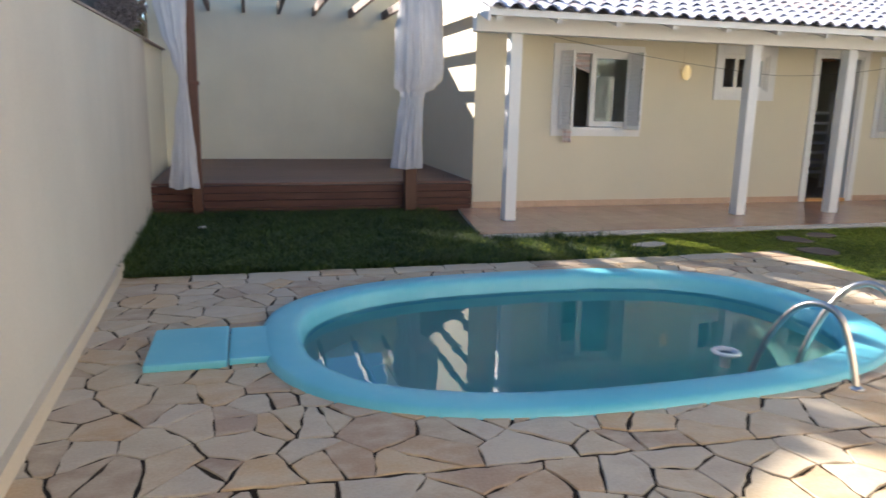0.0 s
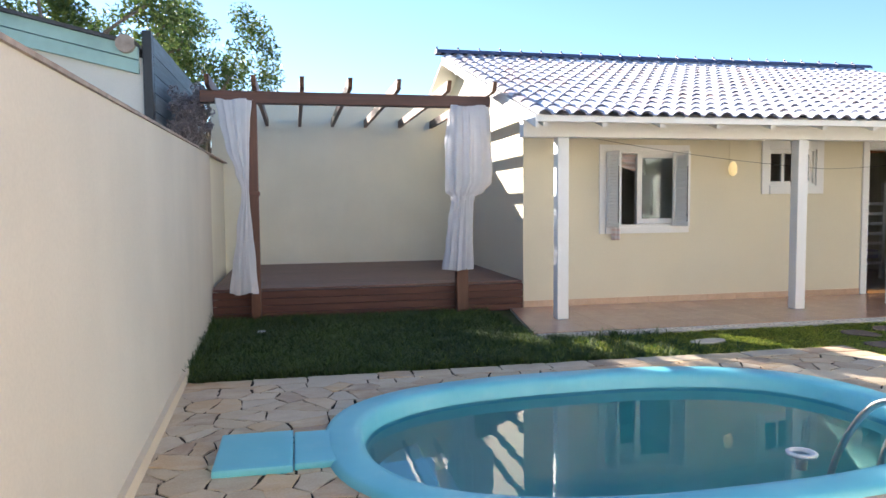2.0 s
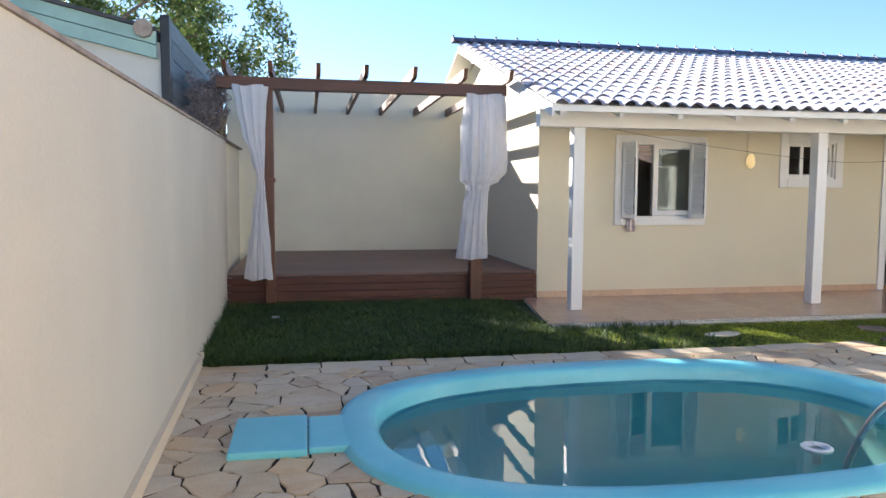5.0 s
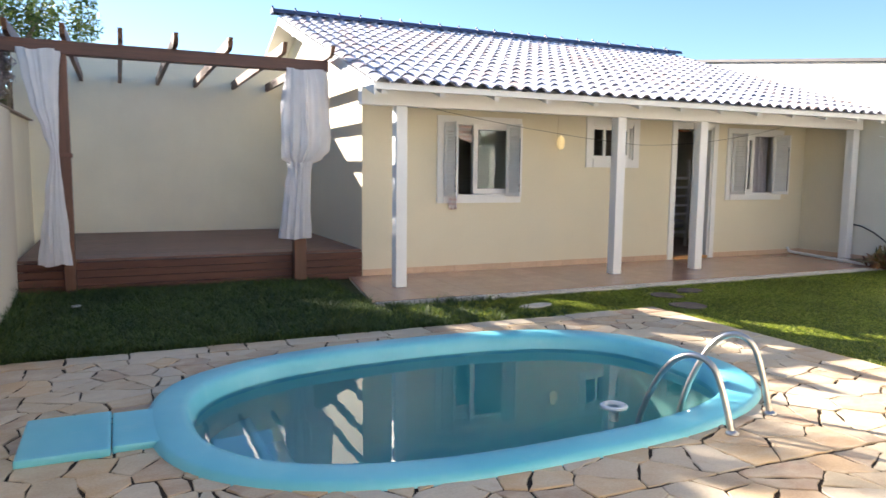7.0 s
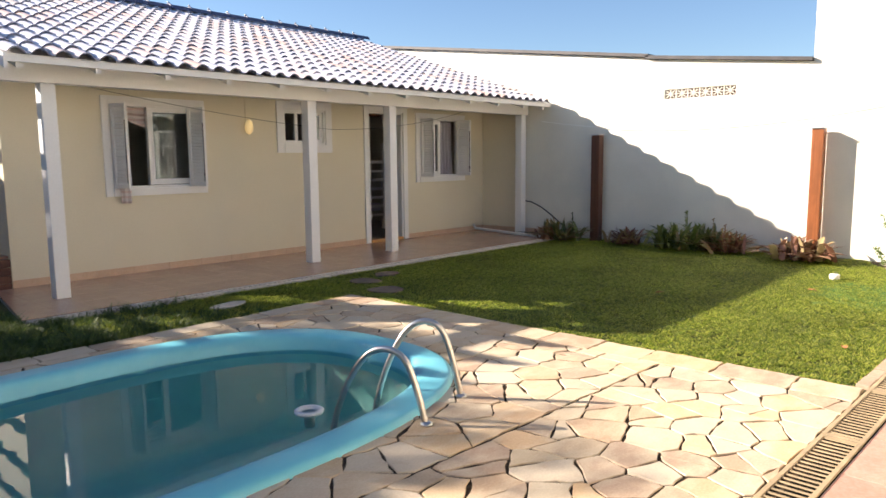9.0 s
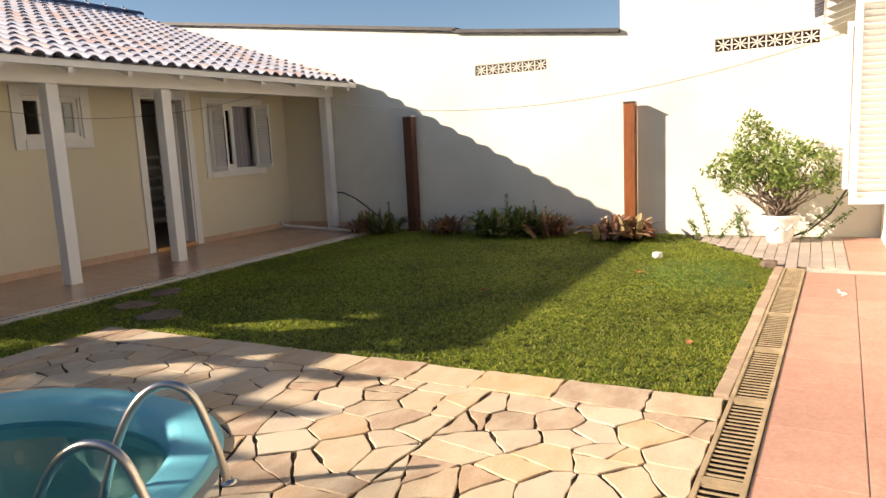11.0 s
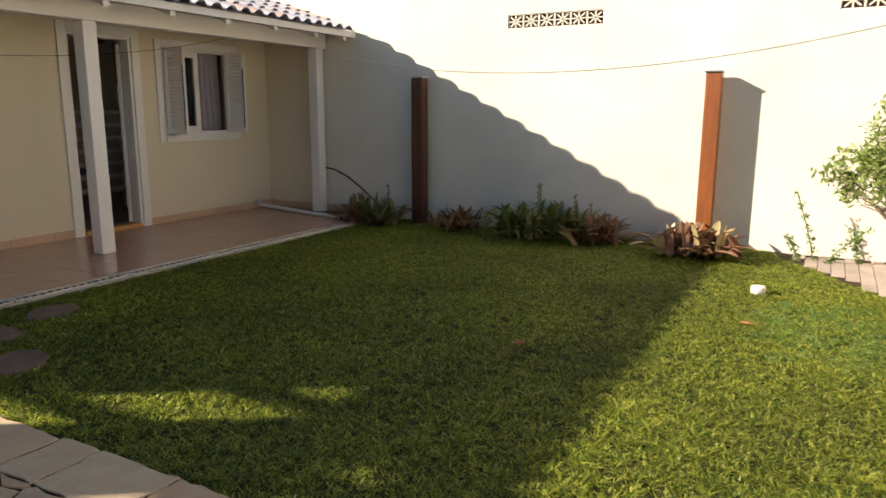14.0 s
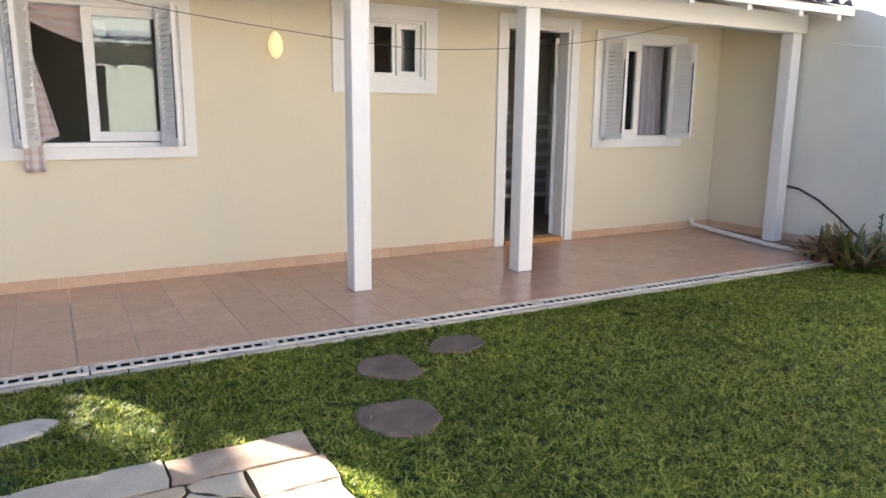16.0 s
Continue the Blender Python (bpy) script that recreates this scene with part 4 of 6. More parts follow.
def ladder_rail(foot, dip, rise):
    """One bent steel rail: a straight leg from the paving, a tight bend and a slanting leg into the water."""
    f, d = Vector((*foot, 0.0)), Vector((*dip, 0.0))
    h = d - f
    path = [(0.0, 0.0), (0.10, 0.55), (0.22, 0.97), (0.45, 1.06), (0.68, 0.88), (0.90, 0.35), (1.04, -0.25), (1.07, -0.8), (1.08, -1.7)]
    for _ in range(3):
        path = [path[0]] + [((1 - k) * p[0] + k * q[0], (1 - k) * p[1] + k * q[1]) for p, q in zip(path, path[1:]) for k in (0.25, 0.75)] + [path[-1]]
    return tube([f + h * u + Vector((0, 0, rise * v)) for u, v in path], 0.018, 12)


lad = tagged(empty("pool_ladder", (0, 0, 0)), "polished steel pool ladder with two arched handrails", "pool ladder")
for foot, dip, rise in (((2.875, 2.235), (2.69, 2.76), 0.39), ((3.335, 2.385), (3.04, 2.80), 0.45)):
    part("handrail", ladder_rail(foot, dip, rise), M_CHROME, lad, "", True)
    part("foot_flange", lathe([(0.034, 0.0), (0.034, 0.008), (0.026, 0.014), (0.019, 0.02)], 20, (*foot, 0.014)), M_CHROME, lad, "", True)
for z in (-0.35, -0.62):
    part("tread", box(2.68, 3.02, 2.80, 2.87, z, z + 0.03, 0.008), M_CHROME, lad)
disc = tagged(empty("chlorine_float", (0, 0, 0)), "white round chlorine floater on the pool water", "pool float")
part("float_ring", lathe([(0.048, -0.02), (0.082, -0.014), (0.088, 0.002), (0.078, 0.010), (0.055, 0.008), (0.048, -0.012)], 28, (2.73, 3.05, WATER_Z + 0.006)), M_PIPE, disc, "", True)
part("float_cup", lathe([(0.03, -0.09), (0.035, -0.02), (0.03, 0.0)], 20, (2.73, 3.05, WATER_Z)), M_PIPE, disc, "", True)

# ---------------------------------------------------------------- deck and pergola
DK = 0.385
deck = tagged(empty("deck", (0, 0, 0)), "raised dark red-brown timber deck between the walls", "deck")
def west_inner(y):
    return left_x(y) - 0.045
y = 8.45
while y < 12.08:
    y1 = min(y + 0.118, 12.095)
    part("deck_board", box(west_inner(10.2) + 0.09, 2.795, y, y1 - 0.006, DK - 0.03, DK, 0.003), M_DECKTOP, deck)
    y += 0.118
for i in range(4):
    z0 = 0.0 + i * 0.089
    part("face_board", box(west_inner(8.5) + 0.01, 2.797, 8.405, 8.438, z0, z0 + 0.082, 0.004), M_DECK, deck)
part("joist", box(west_inner(8.5) + 0.1, 2.78, 8.44, 8.5, 0.0, DK - 0.032), M_BLACK, deck, "dark framing behind the boards")

perg = tagged(empty("pergola", (0, 0, 0)), "dark stained timber pergola over the deck", "pergola")
part("post", box(-0.675, -0.56, 8.27, 8.40, 0.0, 2.62, 0.008), M_POSTW, perg)
part("post", box(1.87, 2.02, 8.26, 8.40, 0.0, 2.62, 0.008), M_POSTW, perg)
part("beam", box(-1.20, 2.32, 8.255, 8.405, 2.62, 2.76, 0.006), M_BEAMW, perg)
part("post_collar", box(-0.69, -0.545, 8.255, 8.415, 1.52, 1.57, 0.006), M_BEAMW, perg, "dark strap round the post")


def pergola_rafter():
    bm = bmesh.new()
    vs = []
    for x in (-0.025, 0.025):
        vs.append([bm.verts.new((x, y, z)) for y, z in ((7.90, 2.885), (7.96, 2.78), (8.05, 2.762), (12.1, 2.762), (12.1, 2.885))])
    bm.faces.new(vs[0])
    bm.faces.new(vs[1][::-1])
    for i in range(5):
        j = (i + 1) % 5
        bm.faces.new((vs[0][j], vs[0][i], vs[1][i], vs[1][j]))
    bmesh.ops.recalc_face_normals(bm, faces=bm.faces[:])
    return bm


rm = mesh_of("rafter", pergola_rafter(), M_RAFTW)
for x in (-1.08, -0.57, -0.025, 0.53, 1.105, 1.715, 2.285):
    shared("rafter", rm, M_RAFTW, perg, pose(x, 0, 0))


def hanging_curtain(cx, cy, prof, folds, seed, lean=0.0):
    """A gathered tube of voile: prof rows are (height, half width x, half depth y, centre shift)."""
    rnd = random.Random(seed)
    ph = [rnd.uniform(0, 6.28) for _ in range(6)]
    bm = bmesh.new()
    n = 120
    rows = []
    fine = []
    for (za, xa, ya, sa), (zb, xb, yb, sb) in zip(prof, prof[1:]):
        for i in range(5):
            t = i / 5
            s = t * t * (3 - 2 * t)
            fine.append((za + (zb - za) * t, xa + (xb - xa) * s, ya + (yb - ya) * s, sa + (sb - sa) * s))
    fine.append(prof[-1])
    for z, rx, ry, sx in fine:
        ring = []
        for k in range(n):
            a = 2 * math.pi * k / n
            w = 1 + 0.20 * math.sin(folds * a + ph[0] + 0.5 * math.sin(z * 3)) + 0.10 * math.sin((folds * 2 + 1) * a + ph[1] + z * 2) + 0.04 * math.sin(3 * a + z * 7 + ph[2])
            ring.append(bm.verts.new((cx + sx + rx * w * math.cos(a), cy + ry * w * math.sin(a), z + 0.012 * math.sin(3 * a + ph[3]))))
        rows.append(ring)
    for r0, r1 in zip(rows, rows[1:]):
        for k in range(n):
            bm.faces.new((r0[k], r0[(k + 1) % n], r1[(k + 1) % n], r1[k]))
    return bm


ct = tagged(empty("curtain", (0, 0, 0)), "white voile curtain tied in the middle, hanging from the pergola", "curtain", "pergola curtains")
part("cloth", hanging_curtain(2.00, 8.20, [(2.625, 0.205, 0.06, 0.01), (2.45, 0.225, 0.10, 0.01), (2.15, 0.245, 0.14, 0.0), (1.85, 0.255, 0.16, 0.0), (1.68, 0.245, 0.16, -0.01), (1.56, 0.20, 0.13, -0.05), (1.50, 0.125, 0.09, -0.07), (1.44, 0.115, 0.08, -0.07), (1.2, 0.13, 0.09, -0.09), (0.9, 0.145, 0.10, -0.11), (0.58, 0.165, 0.10, -0.13)], 11, 3), M_CURTAIN, ct, "", True)
part("tie", hanging_curtain(1.93, 8.20, [(1.495, 0.128, 0.096, 0.0), (1.445, 0.124, 0.092, 0.0)], 5, 5), M_CURTAIN, ct, "", True)
ct = tagged(empty("curtain", (0, 0, 0)), "white voile curtain gathered against the dark pergola post", "curtain", "pergola curtains")
part("cloth", hanging_curtain(-0.79, 8.19, [(2.645, 0.175, 0.05, -0.02), (2.4, 0.145, 0.07, -0.01), (2.1, 0.11, 0.07, 0.01), (1.8, 0.065, 0.05, 0.055), (1.58, 0.035, 0.045, 0.085), (1.5, 0.04, 0.045, 0.085), (1.1, 0.075, 0.06, 0.06), (0.7, 0.11, 0.07, 0.05), (0.36, 0.135, 0.08, 0.045)], 9, 8), M_CURTAIN, ct, "", True)

# ---------------------------------------------------------------- neighbour building and dry bush
nb = tagged(empty("neighbour_building", (0, 0, 0)), "neighbouring white building with peeling green verge and dark cladding", "building")
bm = bmesh.new()
def quadbox(bm, y0, y1, pts):
    a = [bm.verts.new((x, y0, z)) for x, z in pts]
    b = [bm.verts.new((x, y1, z)) for x, z in pts]
    bm.faces.new(a)
    bm.faces.new(b[::-1])
    for i in range(len(pts)):
        j = (i + 1) % len(pts)
        bm.faces.new((a[j], a[i], b[i], b[j]))
    bmesh.ops.recalc_face_normals(bm, faces=bm.faces[:])
    return bm


part("wall", quadbox(bm, 8.05, 11.6, [(-9.0, -0.1), (-1.72, -0.1), (-1.72, 3.05), (-9.0, 4.65)]), M_NEIGHBOUR, nb)
part("verge_board", quadbox(bmesh.new(), 7.975, 8.045, [(-9.0, 4.70), (-1.80, 3.03), (-1.80, 3.17), (-9.0, 4.86)]), M_GREENBOARD, nb, "peeling pale green verge board")
part("ridge_cap", tube([(-1.92, 7.9, 3.19), (-1.92, 8.3, 3.19)], 0.10, 12), M_CAPTILE, nb, "weathered brown end tile")
part("verge_board", quadbox(bmesh.new(), 7.985, 8.045, [(-9.0, 4.5), (-1.80, 2.88), (-1.80, 3.02), (-9.0, 4.69)]), M_GREENBOARD, nb, "peeling pale green verge board")
part("verge_cap", quadbox(bmesh.new(), 7.93, 8.2, [(-9.0, 4.865), (-1.80, 3.175), (-1.80, 3.215), (-9.0, 4.905)]), M_DARKCAP, nb)
part("roof", quadbox(bmesh.new(), 8.21, 11.6, [(-9.0, 4.66), (-1.74, 3.06), (-1.74, 3.2), (-9.0, 4.88)]), M_DARKCAP, nb)
part("corner_post", box(-1.76, -1.66, 8.0, 8.10, 0.0, 3.36, 0.01), M_BLACK, nb, "dark corner post")
for i in range(11):
    part("cladding_board", box(-1.70, -1.66, 8.12, 11.7, 1.0 + i * 0.212, 1.0 + i * 0.212 + 0.204, 0.004), M_CLAD, nb)

def leaf_cloud(clusters, count, size, seed, squash=1.0, spread=1.0):
    """Many small leaf blades scattered in uneven clumps: (centre, radius) pairs."""
    rnd = random.Random(seed)
    vs, fs = [], []
    tot = sum(r ** 2 for _, r in clusters)
    for c, r in clusters:
        for _ in range(int(count * r * r / tot)):
            d = Vector((rnd.gauss(0, 1), rnd.gauss(0, 1), rnd.gauss(0, 1))).normalized()
            p = Vector(c) + d * r * (rnd.random() ** 0.45) * Vector((1, 1, squash)).length / 1.732
            n = (d * 0.5 + Vector((rnd.gauss(0, 1), rnd.gauss(0, 1), rnd.gauss(0, 1) + 0.4))).normalized()
            a = n.orthogonal().normalized()
            a.rotate(Matrix.Rotation(rnd.uniform(0, 6.28), 3, n))
            b = n.cross(a)
            s = size * rnd.uniform(0.6, 1.3)
            i = len(vs)
            vs += [p - a * s, p - b * s * 0.36 + n * s * 0.1, p + a * s * 1.0, p + b * s * 0.36 + n * s * 0.1]
            fs.append((i, i + 1, i + 2, i + 3))
    me = bpy.data.meshes.new("leaves")
    me.from_pydata([tuple(v) for v in vs], [], fs)
    return me


def branches(base, tips, r0, seed, wob=0.15, sides=7):
    rnd = random.Random(seed)
    bm = bmesh.new()
    for t in tips:
        a, b = Vector(base), Vector(t)
        L = (b - a).length
        pts = [a.lerp(b, i / 6) + Vector((rnd.gauss(0, 1), rnd.gauss(0, 1), rnd.gauss(0, 0.4))) * wob * L * 0.12 * (1 if 0 < i < 6 else 0) for i in range(7)]
        tube(pts, r0, sides, bm, True, r0 * 0.25)
    return bm


def tree(at, trunk_h, crown, leaves, leaf_size, seed, label):
    t = tagged(empty("tree", at), label, "tree")
    rnd = random.Random(seed)
    part("trunk", tube([(0, 0, 0), (0.06, 0.03, trunk_h * 0.4), (-0.05, 0.08, trunk_h * 0.75), (0.02, 0, trunk_h)], 0.24, 12, None, True, 0.16), M_BARK, t)
    for k, (c, r) in enumerate(crown[:36]):
        part("limb", branches((0.02, 0, trunk_h * 0.95), [c], 0.075, seed + k, 0.5), M_BARK, t)
    me = leaf_cloud(crown, leaves, leaf_size, seed + 1)
    me.materials.append(M_TREELEAF)
    ob = new("crown", me)
    ob.parent = t
    ob["kind"] = "stuff"
    return t


rnd = random.Random(11)
crown = []
while len(crown) < 150:
    x = rnd.uniform(-4.8, 3.1)
    top = 4.9 + 0.65 * (3.2 - x) ** 0.5 if x > -1.5 else 6.9 - 0.5 * (x + 1.5)
    low = 2.4
    z = low + (top - low) * rnd.random() ** 0.8
    crown.append(((x, rnd.uniform(-1.3, 1.5), z), rnd.uniform(0.25, 0.55)))
tree((-5.3, 14.1, -0.03), 2.6, crown, 40000, 0.07, 21, "broad leafy green tree rising behind the neighbour's wall")
rnd = random.Random(12)
crown = []
while len(crown) < 120:
    x, z = rnd.uniform(-5.0, 2.4), rnd.uniform(2.4, 8.0)
    if ((x + 1.3) / 3.8) ** 2 + ((z - 4.9) / 3.0) ** 2 < 1:
        crown.append(((x, rnd.uniform(-1.4, 1.4), z), rnd.uniform(0.25, 0.62)))
tree((-2.9, 22.5, -0.03), 2.4, crown, 23000, 0.08, 51, "rounded leafy tree standing further off")
db = tagged(empty("dry_bush", (-1.50, 8.95, 1.95)), "dry grey twiggy bush leaning over the boundary wall", "bush")
rnd = random.Random(5)
tips = [(rnd.uniform(-0.1, 0.28), rnd.uniform(-0.35, 0.35), rnd.uniform(0.3, 0.92)) for _ in range(60)]
part("twigs", branches((0, 0, -0.1), tips, 0.012, 4, 0.3, 5), M_DRYBUSH, db)
me = leaf_cloud([(t, 0.09) for t in tips], 4200, 0.026, 9)
me.materials.append(M_DRYBUSH)
ob = new("dry_leaves", me)
ob.parent = db
part("stem", tube([(0, 0, -1.93), (0.02, 0.0, -1.2), (0, 0, -0.05)], 0.03, 8), M_DRYBUSH, db)

# ---------------------------------------------------------------- porch things
lamp = tagged(empty("wall_lamp", (5.82, HY0, 1.86)), "oval amber glass wall lamp on the cream wall", "wall lamp")
prof = [(0.058 * math.sin(math.pi * i / 14) ** 0.5 * (1.06 - 0.012 * i) + 0.001, -0.105 + 0.21 * i / 14) for i in range(15)]
part("shade", lathe(prof, 24, (0, -0.075, 0)), M_LAMP, lamp, "", True)
part("mount", box(-0.03, 0.03, -0.06, -0.001, -0.035, 0.035, 0.005), M_WHITE, lamp)
part("cable_cover", box(-0.008, 0.008, -0.008, -0.001, 0.036, 0.42), M_HOUSE, lamp)

line = tagged(empty("clothes_line", (0, 0, 0)), "thin dark clothes line slung behind the porch columns", "clothes line")
part("cord", tube(arc((3.0, 7.50, 2.24), (6.6, 7.50, 1.815), 0.05) + arc((6.6, 7.50, 1.815), (9.75, 7.482, 2.26), 0.10)[1:], 0.0025, 6), M_BLACK, line)
line2 = tagged(empty("clothes_line", (0, 0, 0)), "thin pale clothes line along the boundary wall", "clothes line")
part("cord", tube(arc((RWX - 0.05, 7.03, 2.05), (RWX - 0.05, 0.1, 2.43), 0.37, 24), 0.0035, 6), M_ROPE, line2)
for y, z in ((7.03, 2.05), (0.1, 2.43)):
    part("wall_hook", tube([(RWX - 0.055, y, z), (RWX - 0.03, y, z + 0.004), (RWX + 0.01, y, z)], 0.004, 6), M_CHROME, line2)

pipe = tagged(empty("drain_pipe", (0, 0, 0)), "white plastic pipe lying along the porch floor", "pipe")
part("pipe", tube([(10.72, HY0 - 0.03, 0.15), (10.74, HY0 - 0.06, 0.075), (10.76, 8.2, 0.062), (10.50, 7.15, 0.058), (10.46, 6.55, 0.05)], 0.024, 10), M_PIPE, pipe, "", True)
hose = tagged(empty("garden_hose", (0, 0, 0)), "black hose arching from the column into the plants", "hose")
part("tube", tube([(10.978, 7.37, 0.62), (10.982, 7.2, 0.60), (10.98, 6.98, 0.51), (10.96, 6.74, 0.37), (10.92, 6.48, 0.20), (10.88, 6.28, 0.06), (10.86, 6.12, 0.01)], 0.012, 8), M_BLACK, hose, "", True)

# window and door contents
cur = tagged(empty("window_curtain", (0, 0, 0)), "peach striped curtain swept aside over the sill", "curtain")
bm = bmesh.new()
g = []
for j in range(17):
    v = j / 16
    row = []
    for i in range(25):
        u = i / 24
        x = 4.01 + 0.60 * u
        z = 2.085 - v * (0.07 + 0.24 * u) - 0.03 * math.sin(math.pi * u) * v
        row.append(bm.verts.new((x, HY0 + 0.135 + 0.02 * math.sin(v * 16 + u * 3), z)))
    g.append(row)
for j in range(16):
    for i in range(24):
        bm.faces.new((g[j][i], g[j + 1][i], g[j + 1][i + 1], g[j][i + 1]))
o = part("swag", bm, M_STRIPED, cur, "", True)
solidify(o, 0.004)
bm = bmesh.new()
g = []
for j in range(33):
    v = j / 32
    row = []
    wd = 0.05 + 0.20 * min(v / 0.85, 1) if v < 0.87 else 0.10
    for i in range(17):
        u = i / 16
        if v < 0.87:
            x, y, z = 4.00 + wd * u, HY0 + 0.125 + 0.018 * math.sin(u * 14 + v * 3), 2.05 - v / 0.87 * 0.93
        else:
            w = (v - 0.87) / 0.13
            x, y, z = 4.02 + 0.12 * u, HY0 + 0.12 - 0.19 * min(w * 3, 1) + 0.012 * math.sin(u * 12), 1.12 - 0.01 - 0.21 * max(0, w - 0.33) / 0.67
        row.append(bm.verts.new((x, y, z)))
    g.append(row)
for j in range(32):
    for i in range(16):
        bm.faces.new((g[j][i], g[j + 1][i], g[j + 1][i + 1], g[j][i + 1]))
o = part("drop", bm, M_STRIPED, cur, "", True)
solidify(o, 0.004)
cur3 = tagged(empty("window_curtain", (0, 0, 0)), "pale lilac curtain hanging inside the window", "curtain")
o = part("cloth", pleated(9.88, 10.34, 1.07, 2.1, HY0 + 0.19, 0.025, 5), M_LILAC, cur3, "", True)
solidify(o, 0.004)

bed = tagged(empty("slatted_bed", (9.35, 10.5, PORCH_Z + 0.02)), "white slatted bunk bed inside the doorway", "bed")
for px, py in ((-0.35, -0.6), (0.45, -0.6), (-0.35, 0.9), (0.45, 0.9)):
    part("post", box(px - 0.03, px + 0.03, py - 0.03, py + 0.03, 0, 1.65, 0.005), M_WHITE, bed)
for k in range(7):
    part("rail", box(-0.32, 0.42, -0.62, -0.59, 0.25 + k * 0.17, 0.30 + k * 0.17), M_WHITE, bed)
part("mattress", box(-0.32, 0.42, -0.57, 0.87, 0.35, 0.5, 0.03), M_LILAC, bed)
hat = tagged(empty("copper_lamp", (9.05, 9.35, 2.595)), "copper shaded pendant lamp inside the doorway", "lamp")
part("shade", lathe([(0.02, -0.30), (0.16, -0.42), (0.17, -0.42), (0.03, -0.28), (0.01, -0.27)], 24), plain("copper", (0.55, 0.25, 0.12), 0.3, 1.0, 0.1, 5, 0.05), hat, "", True)
part("flex", tube([(0, 0, -0.28), (0, 0, 0)], 0.006, 6), M_BLACK, hat)

# ---------------------------------------------------------------- wooden posts by the right wall
def wooden_post(x, y, h, label, mat):
    p = tagged(empty("wooden_post", (x, y, 0)), label, "post", "wooden posts")
    part("shaft", box(-0.075, 0.075, -0.075, 0.075, -0.02, h, 0.008), mat, p)
    part("cap", box(-0.088, 0.088, -0.088, 0.088, h, h + 0.018, 0.004), M_CHROME, p, "thin metal cap")
    return p


wooden_post(10.885, 5.815, 1.765, "square brown wooden post with metal cap, coloured darker for shade", M_SHADEPOST)
wooden_post(10.89, 2.44, 1.758, "square varnished orange-brown wooden post with metal cap", M_ORANGEPOST)

# ---------------------------------------------------------------- plants
def bromeliad(at, n, length, width, mat, seed, label, spikes=0, droop=0.55):
    """A rosette of arching strap leaves."""
    rnd = random.Random(seed)
    b = tagged(empty("bromeliad", (at[0], at[1], 0)), label, "plant", "bromeliads along the wall")
    for i in range(n):
        bm = bmesh.new()
        a = rnd.uniform(0, 6.28)
        L = length * rnd.uniform(0.7, 1.12)
        el = radians(rnd.uniform(32, 86))
        o = Vector((rnd.gauss(0, 0.07), rnd.gauss(0, 0.09), 0)) * (length / 0.35)
        d = Vector((math.cos(a), math.sin(a), 0))
        side = Vector((-math.sin(a), math.cos(a), 0))
        w = width * rnd.uniform(0.7, 1.2)
        prev = None
        for s in range(6):
            t = s / 5
            r = L * t * math.cos(el) * (1 + 0.25 * t)
            z = L * t * math.sin(el) - droop * L * t * t * 0.7
            c = o + d * r + Vector((0, 0, max(z, 0.01) + 0.01))
            ww = w * (0.8 + 0.5 * t) * (1 - t ** 2.2) + 0.0008
            lft = bm.verts.new(c + side * ww + Vector((0, 0, ww * 0.5)))
            mid = bm.verts.new(c)
            rgt = bm.verts.new(c - side * ww + Vector((0, 0, ww * 0.5)))
            if prev:
                bm.faces.new((prev[0], prev[1], mid, lft))
                bm.faces.new((prev[1], prev[2], rgt, mid))
            prev = (lft, mid, rgt)
        part("leaf", bm, mat, b, "", True)
    for k in range(spikes):
        x, y, h = rnd.gauss(0, 0.22), rnd.gauss(0, 0.12), length * rnd.uniform(0.72, 0.9)
        stem = tube([(x, y, 0), (x + 0.02, y, h * 0.6), (x + 0.01, y, h)], 0.006, 6)
        for j in range(16):
            z = h * (0.35 + 0.65 * j / 16)
            ang = j * 2.4
            vs = [stem.verts.new(p) for p in ((x, y, z), (x + 0.03 * math.cos(ang), y + 0.03 * math.sin(ang), z + 0.02), (x + 0.012 * math.cos(ang + 1.2), y + 0.012 * math.sin(ang + 1.2), z + 0.03))]
            stem.faces.new(vs)
        part("flower_spike", stem, mat, b)
    return b


bromeliad((10.52, 6.25), 80, 0.58, 0.030, M_BROMDARK, 1, "dark green and red bromeliad clump at the wall foot", 1)
bromeliad((10.45, 6.42), 40, 0.42, 0.036, M_BROMRED, 12, "reddish bromeliad beside the porch edge")
bromeliad((10.62, 5.12), 70, 0.44, 0.036, M_BROMRED, 2, "dull red bromeliad rosette in the shade")
bromeliad((10.6, 4.25), 130, 0.66, 0.038, M_BROMGREEN, 3, "large green strap-leaved bromeliad clump", 2)
bromeliad((10.62, 3.85), 80, 0.60, 0.030, M_BROMDARK, 4, "green strap-leaved bromeliad clump", 1)
bromeliad((10.62, 3.45), 70, 0.50, 0.030, M_BROMRED, 5, "brownish bromeliad with upright flower spikes", 2)
bromeliad((10.42, 2.40), 70, 0.52, 0.05, M_BROMPINK, 6, "pink-red and cream bromeliad rosettes in the sun")
bromeliad((10.36, 2.60), 40, 0.46, 0.048, M_BROMPINK, 7, "pink-red and cream bromeliad rosettes in the sun")

pot = tagged(empty("flower_pot", (10.47, 0.61, 0.0)), "white ceramic pot with moulded garlands", "flower pot")
bm = lathe([(0.125, 0.0), (0.13, 0.02), (0.135, 0.05), (0.165, 0.12), (0.185, 0.20), (0.185, 0.25), (0.20, 0.28), (0.215, 0.30), (0.215, 0.335), (0.195, 0.335), (0.185, 0.29), (0.17, 0.28)], 40)
